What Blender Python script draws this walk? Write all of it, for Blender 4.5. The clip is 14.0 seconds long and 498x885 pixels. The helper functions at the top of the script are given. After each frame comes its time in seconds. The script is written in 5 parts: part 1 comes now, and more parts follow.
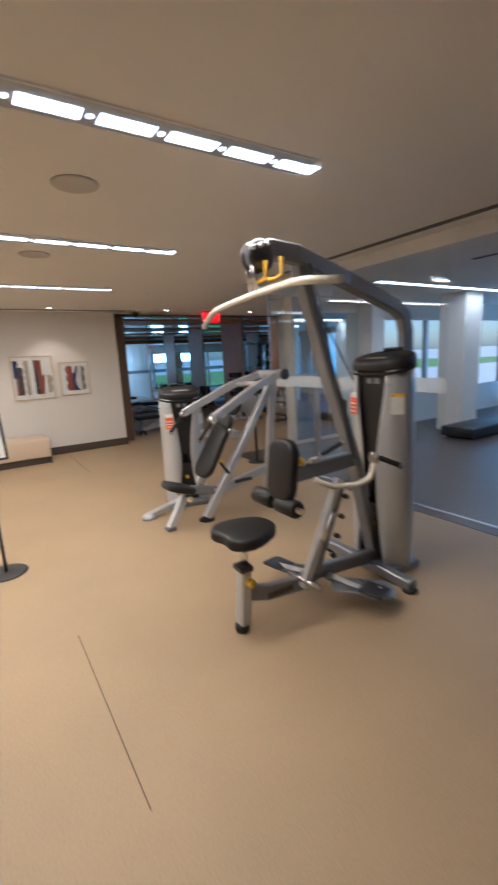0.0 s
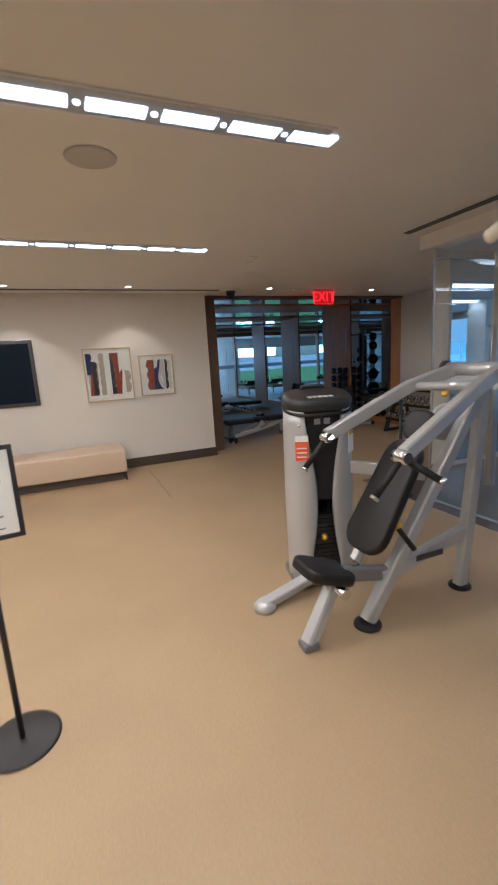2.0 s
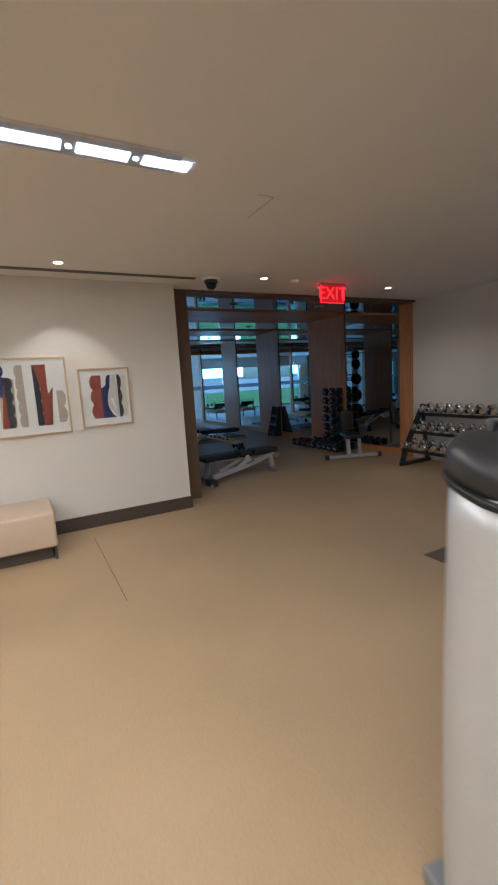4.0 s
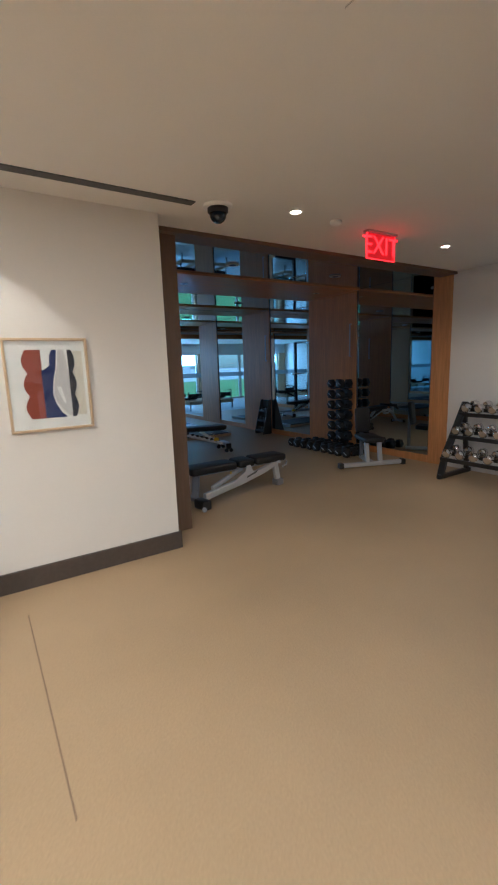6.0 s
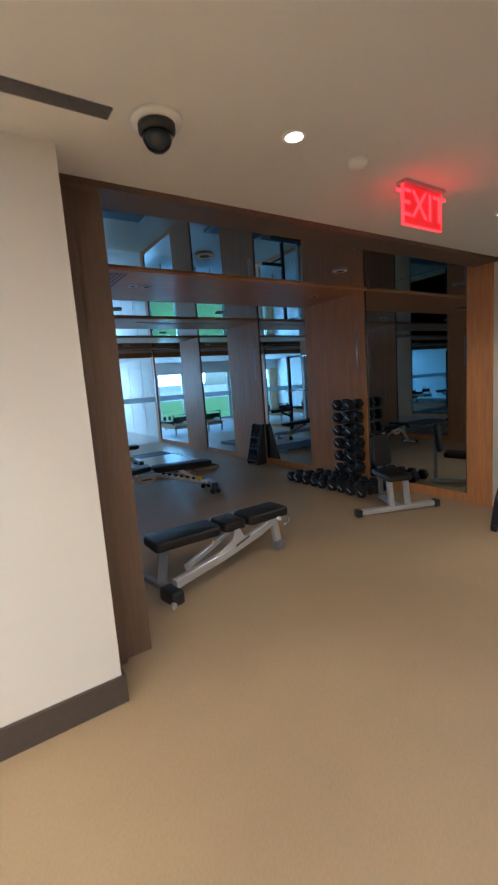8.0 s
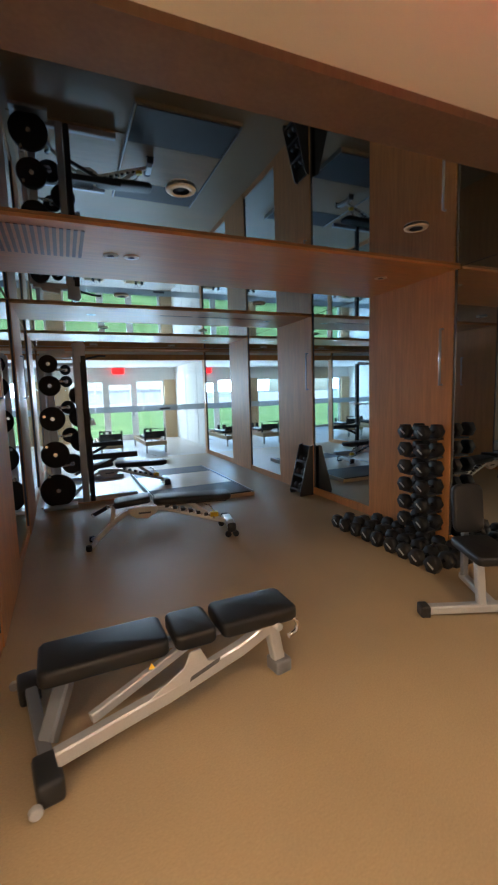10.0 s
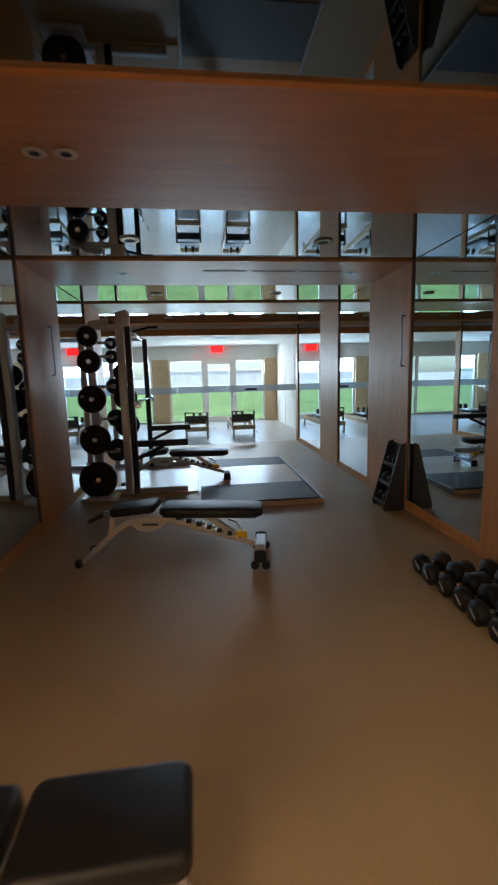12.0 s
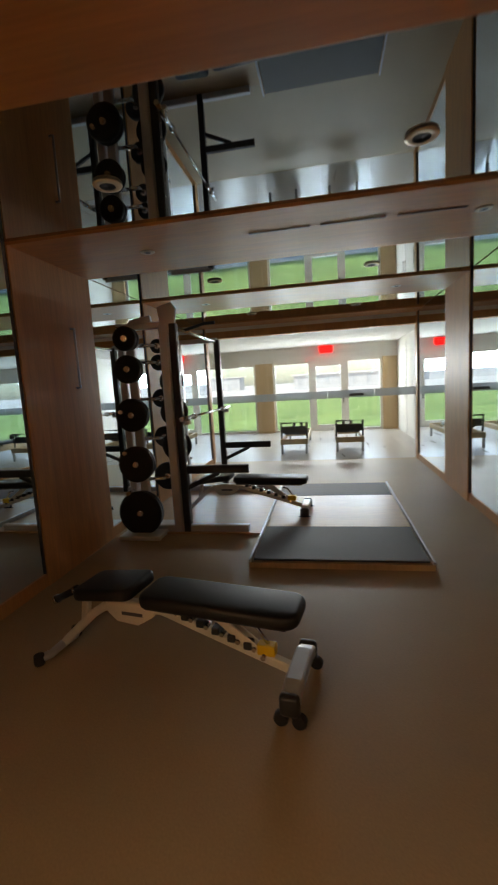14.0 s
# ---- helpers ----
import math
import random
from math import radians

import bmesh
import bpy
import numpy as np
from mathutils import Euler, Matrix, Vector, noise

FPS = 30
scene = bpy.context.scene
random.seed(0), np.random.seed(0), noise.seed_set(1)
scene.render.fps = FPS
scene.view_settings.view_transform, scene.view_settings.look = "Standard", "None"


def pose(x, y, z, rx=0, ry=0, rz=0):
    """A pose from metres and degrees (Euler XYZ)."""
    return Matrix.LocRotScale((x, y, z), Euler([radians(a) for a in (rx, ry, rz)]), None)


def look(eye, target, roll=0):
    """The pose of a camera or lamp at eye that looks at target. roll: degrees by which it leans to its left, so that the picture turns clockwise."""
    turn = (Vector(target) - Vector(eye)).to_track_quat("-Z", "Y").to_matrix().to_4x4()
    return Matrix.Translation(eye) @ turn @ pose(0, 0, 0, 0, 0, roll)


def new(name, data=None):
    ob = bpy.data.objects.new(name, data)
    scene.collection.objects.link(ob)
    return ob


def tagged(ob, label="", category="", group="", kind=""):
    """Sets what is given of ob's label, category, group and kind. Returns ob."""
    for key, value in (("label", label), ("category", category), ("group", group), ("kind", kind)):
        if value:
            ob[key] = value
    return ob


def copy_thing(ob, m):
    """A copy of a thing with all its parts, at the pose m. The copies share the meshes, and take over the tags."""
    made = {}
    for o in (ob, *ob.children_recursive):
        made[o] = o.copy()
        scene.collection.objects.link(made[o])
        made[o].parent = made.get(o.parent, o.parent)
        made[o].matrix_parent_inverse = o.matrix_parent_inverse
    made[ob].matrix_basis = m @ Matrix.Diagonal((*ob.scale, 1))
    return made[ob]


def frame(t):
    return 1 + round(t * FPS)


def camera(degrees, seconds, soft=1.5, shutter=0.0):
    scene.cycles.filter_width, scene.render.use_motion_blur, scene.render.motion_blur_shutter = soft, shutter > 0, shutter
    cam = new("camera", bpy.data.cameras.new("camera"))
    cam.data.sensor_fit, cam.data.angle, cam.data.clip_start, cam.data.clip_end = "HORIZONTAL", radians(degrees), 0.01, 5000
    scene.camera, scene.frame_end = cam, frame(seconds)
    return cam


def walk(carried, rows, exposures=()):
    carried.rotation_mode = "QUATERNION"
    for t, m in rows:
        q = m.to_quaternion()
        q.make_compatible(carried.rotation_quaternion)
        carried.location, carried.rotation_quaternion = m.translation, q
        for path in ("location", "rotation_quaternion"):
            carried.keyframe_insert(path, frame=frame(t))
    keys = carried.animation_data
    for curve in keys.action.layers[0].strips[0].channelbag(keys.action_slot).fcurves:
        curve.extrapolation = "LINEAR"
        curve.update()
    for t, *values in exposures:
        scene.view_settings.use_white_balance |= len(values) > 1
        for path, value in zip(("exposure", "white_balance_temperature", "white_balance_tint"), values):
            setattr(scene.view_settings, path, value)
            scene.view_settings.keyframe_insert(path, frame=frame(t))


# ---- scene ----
cam = camera(60.6, 14.0, soft=2.1, shutter=0.5)
PATH = [
    (0, (-0.796, -1.957, 1.693), (0.256, -0.301, 1.305), -3.0),
    (0.5, (-0.719, -1.465, 1.681), (0.12, 0.318, 1.341), -2.4),
    (1, (-0.627, -0.98, 1.709), (0.191, 0.808, 1.34), -2.8),
    (1.5, (-0.472, -0.444, 1.69), (0.292, 1.37, 1.333), -2.4),
    (2, (-0.375, 0.066, 1.657), (0.364, 1.883, 1.269), -3.4),
    (2.2, (-0.335, 0.261, 1.671), (0.476, 2.047, 1.281), -3.6),
    (2.5, (-0.233, 0.532, 1.694), (0.639, 2.285, 1.289), -2.9),
    (2.7, (-0.171, 0.72, 1.687), (0.666, 2.498, 1.317), -2.9),
    (4.8, (0.179, 2.919, 1.551), (1.136, 4.651, 1.26), -3.5),
    (5, (0.197, 3.098, 1.563), (1.103, 4.849, 1.229), -2.8),
    (5.5, (0.313, 3.483, 1.535), (1.349, 5.168, 1.239), -1.6),
    (6, (0.5, 3.795, 1.551), (1.554, 5.458, 1.203), -2.0),
    (6.5, (0.752, 4.115, 1.611), (1.656, 5.881, 1.357), -0.6),
    (7, (0.956, 4.432, 1.581), (1.785, 6.233, 1.321), -2.5),
    (7.5, (1.122, 4.742, 1.651), (2.172, 6.428, 1.416), -3.7),
    (7.7, (1.215, 4.831, 1.637), (2.306, 6.484, 1.359), -4.3),
    (9.8, (2.525, 6.089, 1.644), (3.376, 7.887, 1.433), -2.2),
    (10, (2.682, 6.098, 1.665), (3.465, 7.923, 1.431), -1.8),
    (10.5, (3.015, 6.325, 1.575), (3.679, 8.199, 1.357), -0.6),
    (11, (3.298, 6.67, 1.623), (3.819, 8.585, 1.382), -1.1),
    (11.5, (3.625, 6.958, 1.579), (3.97, 8.91, 1.308), -0.9),
    (12, (3.918, 7.256, 1.601), (4.14, 9.22, 1.296), -1.5),
    (12.5, (4.182, 7.662, 1.608), (4.427, 9.63, 1.352), -1.8),
    (13, (4.346, 8.037, 1.621), (4.579, 10.001, 1.322), -2.6),
    (13.5, (4.516, 8.439, 1.648), (4.408, 10.42, 1.399), -0.7),
    (14, (4.588, 8.8, 1.605), (4.221, 10.748, 1.34), -3.4),
]
walk(cam, [(t, look(eye, target, roll)) for t, eye, target, roll in PATH],
     exposures=[(0.0, -0.08, 4550, 8), (0.7, -0.24, 4550, 8), (2.7, -0.27, 4450, 7), (5.0, 0.2, 4350, 5), (7.7, 0.72, 4400, 4), (10.0, 1.36, 5800, 12), (11.0, 1.2, 6000, 13),
                (12.5, 0.98, 6700, 15), (14.0, 1.05, 8100, 20)])

# ---- light ----
world = bpy.data.worlds.new("world")
scene.world = world
world.use_nodes = True
wn = world.node_tree.nodes
sky = wn.new("ShaderNodeTexSky")
sky.sky_type, sky.sun_disc = "NISHITA", False
sky.sun_elevation, sky.sun_rotation = radians(50), radians(200)
world.node_tree.links.new(sky.outputs[0], wn["Background"].inputs[0])
wn["Background"].inputs[1].default_value = 0.125
sun = new("sun", bpy.data.lights.new("sun", "SUN"))
sun.data.energy, sun.data.angle, sun.data.color = 4.0, radians(10), (1.0, 0.96, 0.9)
sun.matrix_world = look((0, 0, 30), (-5, 14, 0))
WARM = (1.0, 0.71, 0.43)


def lamp_area(name, m, w, h, watts, colour):
    ob = new(name, bpy.data.lights.new(name, "AREA"))
    ob.data.shape, ob.data.size, ob.data.size_y = "RECTANGLE", w, h
    ob.data.energy, ob.data.color = watts, colour
    ob.matrix_world = m
    return ob


def lamp_spot(name, m, watts, degrees, colour, blend=0.6):
    ob = new(name, bpy.data.lights.new(name, "SPOT"))
    ob.data.energy, ob.data.spot_size, ob.data.spot_blend, ob.data.color = watts, radians(degrees), blend, colour
    ob.data.shadow_soft_size = 0.04
    ob.matrix_world = m
    return ob


ROWS_Y = (0.155, 2.22, 4.50)  # the recessed light rows of the lobby
for y in ROWS_Y:
    lamp_area("row_light", pose(-1.4, y, 2.715), 4.8, 0.13, 95, WARM)
for x in (-3.2, -1.0, 0.56):
    lamp_spot("wall_light", look((x, 6.54, 2.74), (x, 7.0, 0.9)), 44, 80, WARM, 0.4)
for x, y, watts, cone in ((2.81, 6.63, 40, 125), (4.91, 6.71, 58, 145)):
    lamp_spot("down_light", look((x, y, 2.74), (x, y, 0)), watts, cone, WARM, 0.8)
for y in (-1.5, 0.6, 2.7):
    lamp_area("row_light", pose(7.0, y, 2.70), 4.5, 0.12, 22, (1.0, 0.9, 0.78))
lamp_area("window_light", look((4.0, 23.1, 1.98), (4.0, 14, 0.2)), 4.8, 0.5, 190, (0.68, 0.87, 1.0))
lamp_area("window_light", look((11.7, 1.0, 1.4), (3, 1.0, 1.0)), 7.0, 2.2, 40, (0.55, 0.8, 1.0))

# ---- materials ----


def mat(name, colour, rough=0.5, metal=0.0, grain=40.0, vary=0.12, bump=0.0, stains=1.5, spots=0.0, stretch=(1, 1, 1), emit=0.0, coat=0.0, fine=None):
    m = bpy.data.materials.new(name)
    m.use_nodes = True
    nt = m.node_tree
    nd, ln = nt.nodes, nt.links
    p = nd["Principled BSDF"]
    p.inputs["Roughness"].default_value, p.inputs["Metallic"].default_value = rough, metal
    p.inputs["Coat Weight"].default_value = coat
    tc = nd.new("ShaderNodeTexCoord")
    mp = nd.new("ShaderNodeMapping")
    mp.inputs["Scale"].default_value = stretch
    ln.new(tc.outputs["Object"], mp.inputs[0])
    n1, n2 = nd.new("ShaderNodeTexNoise"), nd.new("ShaderNodeTexNoise")
    n1.inputs["Scale"].default_value, n1.inputs["Detail"].default_value = grain, 6
    n2.inputs["Scale"].default_value, n2.inputs["Detail"].default_value = stains, 4
    ln.new(mp.outputs[0], n1.inputs["Vector"])
    ln.new(mp.outputs[0], n2.inputs["Vector"])
    mix = nd.new("ShaderNodeMath")
    mix.operation = "ADD"
    ln.new(n1.outputs[0], mix.inputs[0])
    ln.new(n2.outputs[0], mix.inputs[1])
    ramp = nd.new("ShaderNodeValToRGB")
    ramp.color_ramp.elements[0].position, ramp.color_ramp.elements[1].position = 0.35, 0.65
    half = nd.new("ShaderNodeMath")
    half.operation, half.inputs[1].default_value = "MULTIPLY", 0.5
    ln.new(mix.outputs[0], half.inputs[0])
    ln.new(half.outputs[0], ramp.inputs[0])
    ramp.color_ramp.elements[0].color = (*[c * (1 - vary) for c in colour], 1)
    ramp.color_ramp.elements[1].color = (*[min(1, c * (1 + vary)) for c in colour], 1)
    out = ramp.outputs[0]
    if spots:
        v = nd.new("ShaderNodeTexVoronoi")
        v.inputs["Scale"].default_value = 95
        ln.new(mp.outputs[0], v.inputs["Vector"])
        r2 = nd.new("ShaderNodeValToRGB")
        r2.color_ramp.elements[0].position, r2.color_ramp.elements[1].position = 0.12, 0.22
        r2.color_ramp.elements[0].color, r2.color_ramp.elements[1].color = (1 - spots,) * 3 + (1,), (1, 1, 1, 1)
        ln.new(v.outputs["Distance"], r2.inputs[0])
        mx = nd.new("ShaderNodeMix")
        mx.data_type, mx.blend_type = "RGBA", "MULTIPLY"
        mx.inputs[0].default_value = 1
        ln.new(out, mx.inputs[6])
        ln.new(r2.outputs[0], mx.inputs[7])
        out = mx.outputs[2]
    ln.new(out, p.inputs["Base Color"])
    rr = nd.new("ShaderNodeMapRange")
    rr.inputs[3].default_value, rr.inputs[4].default_value = max(0.02, rough - 0.08), min(1, rough + 0.08)
    ln.new(n2.outputs[0], rr.inputs[0])
    ln.new(rr.outputs[0], p.inputs["Roughness"])
    if bump:
        b = nd.new("ShaderNodeBump")
        b.inputs["Strength"].default_value, b.inputs["Distance"].default_value = bump, 0.004
        ln.new(n1.outputs[0], b.inputs["Height"])
        ln.new(b.outputs[0], p.inputs["Normal"])
    if emit:
        p.inputs["Emission Color"].default_value = (*colour, 1)
        p.inputs["Emission Strength"].default_value = emit
    return m


def mirror_mat(name, tint, rough=0.012):
    m = bpy.data.materials.new(name)
    m.use_nodes = True
    p = m.node_tree.nodes["Principled BSDF"]
    p.inputs["Base Color"].default_value = (*tint, 1)
    p.inputs["Metallic"].default_value, p.inputs["Roughness"].default_value = 1, rough
    return m


def glass_mat(name, tint, gloss=0.08, frost=0.0):
    m = bpy.data.materials.new(name)
    m.use_nodes = True
    nd, ln = m.node_tree.nodes, m.node_tree.links
    nd.remove(nd["Principled BSDF"])
    tr, gl, mx, fr = nd.new("ShaderNodeBsdfTransparent"), nd.new("ShaderNodeBsdfGlossy"), nd.new("ShaderNodeMixShader"), nd.new("ShaderNodeLayerWeight")
    tr.inputs[0].default_value = (*tint, 1)
    gl.inputs["Roughness"].default_value = 0.02
    pw, ad = nd.new("ShaderNodeMath"), nd.new("ShaderNodeMath")
    pw.operation, pw.inputs[1].default_value = "POWER", 4.0
    ad.operation, ad.inputs[1].default_value, ad.inputs[2].default_value = "MULTIPLY_ADD", 0.6, 0.05
    fr.inputs[0].default_value = 0.5
    ln.new(fr.outputs["Facing"], pw.inputs[0])
    ln.new(pw.outputs[0], ad.inputs[0])
    ln.new(ad.outputs[0], mx.inputs[0])
    ln.new(tr.outputs[0], mx.inputs[1])
    ln.new(gl.outputs[0], mx.inputs[2])
    last = mx
    if frost:
        df, m2 = nd.new("ShaderNodeBsdfDiffuse"), nd.new("ShaderNodeMixShader")
        df.inputs[0].default_value = (0.8, 0.84, 0.86, 1)
        m2.inputs[0].default_value = frost
        ln.new(mx.outputs[0], m2.inputs[1])
        ln.new(df.outputs[0], m2.inputs[2])
        last = m2
    ln.new(last.outputs[0], nd["Material Output"].inputs[0])
    return m


M = dict(
    floor=mat("tan_rubber_floor", (0.41, 0.305, 0.175), 0.5, grain=105, vary=0.13, bump=0.03, stains=0.8, spots=0.08),
    # Wood brown, darkened so that it holds the shade at the doorway jamb.
    shadewood=mat("shade_dark_wood", (0.15, 0.095, 0.06), 0.5, grain=9, vary=0.15, stretch=(6, 6, 0.45)),
    brass=mat("pale_brass_ring", (0.66, 0.56, 0.42), 0.4, 0.2, vary=0.04),
    seam=mat("floor_seam", (0.17, 0.12, 0.08), 0.8),
    ceil=mat("ceiling_paint", (0.80, 0.785, 0.76), 0.9, grain=120, vary=0.02, bump=0.03),
    white=mat("wall_paint", (0.74, 0.715, 0.67), 0.85, grain=150, vary=0.02, bump=0.05),
    base=mat("brown_baseboard", (0.075, 0.06, 0.05), 0.5),
    wood=mat("walnut_veneer", (0.55, 0.26, 0.09), 0.5, grain=9, vary=0.16, stains=2.2, stretch=(6, 6, 0.45), coat=0.0, bump=0.02),
    woodx=mat("walnut_soffit", (0.52, 0.23, 0.075), 0.4, grain=9, vary=0.15, stains=2.0, stretch=(0.4, 6, 6), coat=0.0),
    palewood=mat("pale_oak", (0.52, 0.36, 0.20), 0.5, grain=9, vary=0.12, stretch=(5, 5, 0.5)),
    plank=mat("dark_plank", (0.085, 0.066, 0.055), 0.35, grain=14, vary=0.25, stretch=(6, 0.5, 6)),
    studio=mat("studio_floor", (0.42, 0.38, 0.34), 0.3, grain=12, vary=0.08, stretch=(4, 0.4, 4)),
    mirror=mirror_mat("wall_mirror", (0.72, 0.82, 0.88)),
    dmirror=mirror_mat("ceiling_mirror", (0.46, 0.53, 0.57), 0.02),
    black=mat("black_vinyl", (0.010, 0.010, 0.011), 0.48, grain=180, vary=0.2, bump=0.08),
    rubber=mat("black_rubber", (0.009, 0.009, 0.010), 0.6, grain=90, vary=0.25, bump=0.1),
    plastic=mat("dark_plastic", (0.022, 0.023, 0.025), 0.42, grain=160, vary=0.1, bump=0.04),
    silver=mat("silver_powder_coat", (0.56, 0.575, 0.60), 0.34, 0.4, grain=140, vary=0.06, bump=0.03),
    grey=mat("grey_powder_coat", (0.24, 0.25, 0.275), 0.36, 0.35, grain=140, vary=0.06, bump=0.03),
    chrome=mat("chrome", (0.78, 0.78, 0.8), 0.12, 1.0, vary=0.03),
    cream=mat("cream_bar", (0.72, 0.68, 0.58), 0.4, vary=0.05),
    steel=mat("dark_steel", (0.10, 0.10, 0.11), 0.35, 0.8, vary=0.1),
    yellow=mat("yellow_plastic", (0.80, 0.52, 0.02), 0.4, vary=0.05),
    orange=mat("orange_label", (0.75, 0.13, 0.03), 0.5, vary=0.04),
    paper=mat("white_paper", (0.86, 0.85, 0.83), 0.7, vary=0.02),
    ink=mat("grey_ink", (0.10, 0.10, 0.11), 0.7),
    leather=mat("cream_leather", (0.62, 0.50, 0.37), 0.45, grain=220, vary=0.05, bump=0.1),
    gold=mat("pale_gold_frame", (0.62, 0.48, 0.30), 0.35, 0.35, vary=0.08),
    rust=mat("print_rust", (0.28, 0.06, 0.03), 0.7, vary=0.08),
    navy=mat("print_navy", (0.02, 0.03, 0.13), 0.7, vary=0.08),
    taupe=mat("print_taupe", (0.48, 0.41, 0.34), 0.7, vary=0.06),
    dove=mat("print_dove_grey", (0.62, 0.60, 0.60), 0.7, vary=0.04),
    charcoal=mat("print_charcoal", (0.03, 0.03, 0.04), 0.7, vary=0.1),
    screen=mat("dark_screen", (0.012, 0.02, 0.035), 0.06, vary=0.05),
    lampw=mat("lit_diffuser", (1.0, 0.93, 0.82), 0.5, vary=0.0, emit=4.5),
    lampg=mat("lit_downlight", (1.0, 0.86, 0.66), 0.5, vary=0.0, emit=6.0),
    trough=mat("lamp_trough", (0.40, 0.43, 0.47), 0.45),
    exitm=mat("exit_red", (1.0, 0.012, 0.010), 0.4, vary=0.0, emit=2.2),
    exitp=mat("exit_panel", (0.55, 0.004, 0.004), 0.3, vary=0.0, emit=0.7),
    alum=mat("brushed_aluminium", (0.5, 0.5, 0.5), 0.35, 0.9, vary=0.06),
    grass=mat("lawn", (0.17, 0.27, 0.08), 0.9, grain=60, vary=0.35, stains=0.5, bump=0.5),
    pave=mat("terrace_paving", (0.50, 0.49, 0.47), 0.8, grain=20, vary=0.1),
    facade=mat("far_facade", (0.50, 0.50, 0.50), 0.8, grain=3, vary=0.15),
    rackwood=mat("platform_wood", (0.46, 0.28, 0.14), 0.32, grain=10, vary=0.14, stretch=(0.6, 6, 6)),
    mat=mat("grey_rubber_mat", (0.06, 0.063, 0.07), 0.6, grain=120, vary=0.2, bump=0.1),
    grille=mat("speaker_grille", (0.55, 0.54, 0.52), 0.9, grain=300, vary=0.1),
    blind=mat("grey_blind", (0.42, 0.43, 0.44), 0.8, vary=0.04),
    roller=mat("white_roller_blind", (0.78, 0.78, 0.78), 0.8, grain=200, vary=0.03, bump=0.04),
)
GLASS = glass_mat("clear_glass", (0.97, 0.985, 0.985))
FROST = glass_mat("frosted_band", (0.8, 0.85, 0.88), frost=0.55)
# Both tints put the blue cast of daylight into the glass colour.
WINDOW = glass_mat("window_glass", (0.86, 0.95, 1.0))
DAYLIGHT_BLUE = glass_mat("blue_daylight_glass", (0.40, 0.74, 0.95))

# ---- mesh helpers ----


def mesh_ob(name, bm, material, parent=None, smooth=False):
    me = bpy.data.meshes.new(name)
    bm.normal_update()
    if smooth:
        for f in bm.faces:
            f.smooth = True
    bm.to_mesh(me)
    bm.free()
    me.materials.append(material)
    ob = new(name, me)
    if parent is not None:
        ob.parent = parent
    return ob


def root(name, at, label, category, group="", turn=0, kind=""):
    ob = new(name)
    ob.empty_display_size = 0.1
    ob.matrix_world = pose(*at, 0, 0, turn)
    return tagged(ob, label, category, group, kind)


def box(name, lo, hi, material, parent=None, bevel=0.0, m=None, seg=2):
    bm = bmesh.new()
    bmesh.ops.create_cube(bm, size=1)
    for v in bm.verts:
        v.co = Vector([lo[i] + (v.co[i] + 0.5) * (hi[i] - lo[i]) for i in range(3)])
    if bevel:
        bmesh.ops.bevel(bm, geom=bm.edges[:], offset=bevel, segments=seg, affect="EDGES", profile=0.5)
    if m is not None:
        bm.transform(m)
    return mesh_ob(name, bm, material, parent, smooth=bevel > 0.012)


def tube(name, pts, r, material, parent=None, seg=10, section=None, closed=False, up=None, ends=None):
    """A swept round tube of radius r, or of a rectangular section (w, h), along pts."""
    bm = bmesh.new()
    pts = [Vector(p) for p in pts]
    if section:
        w, h = section[0] / 2, section[1] / 2
        c = min(w, h) * 0.3
        prof = [(w, h - c), (w - c, h), (c - w, h), (-w, h - c), (-w, c - h), (c - w, -h), (w - c, -h), (w, c - h)]
    else:
        prof = [(r * math.cos(2 * math.pi * i / seg), r * math.sin(2 * math.pi * i / seg)) for i in range(seg)]
    n = len(pts)
    rings, side = [], None
    for i, p in enumerate(pts):
        a = pts[(i - 1) % n] if (i or closed) else None
        b = pts[(i + 1) % n] if (i < n - 1 or closed) else None
        d1 = (p - a).normalized() if a is not None else None
        d2 = (b - p).normalized() if b is not None else None
        d = ((d1 or d2) + (d2 or d1)).normalized()
        if side is None:
            ref = Vector(up) if up else (Vector((0, 0, 1)) if abs(d.z) < 0.95 else Vector((0, 1, 0)))
            side = d.cross(ref).normalized()
        else:
            side = (side - d * side.dot(d)).normalized()
        top = side.cross(d).normalized()
        k = 1.0
        if d1 is not None and d2 is not None:
            k = 1 / max(0.5, d.dot(d1))
        s = ends[i] if ends else 1.0
        rings.append([bm.verts.new(p + (side * x * k + top * y) * s) for x, y in prof])
    m_ = len(prof)
    for i in range(n if closed else n - 1):
        A, B = rings[i], rings[(i + 1) % n]
        for j in range(m_):
            bm.faces.new((A[j], A[(j + 1) % m_], B[(j + 1) % m_], B[j]))
    if not closed:
        bm.faces.new(rings[0][::-1])
        bm.faces.new(rings[-1])
    bmesh.ops.recalc_face_normals(bm, faces=bm.faces)
    ob = mesh_ob(name, bm, material, parent)
    if not section:
        for f in ob.data.polygons:
            f.use_smooth = len(f.vertices) == 4
    return ob


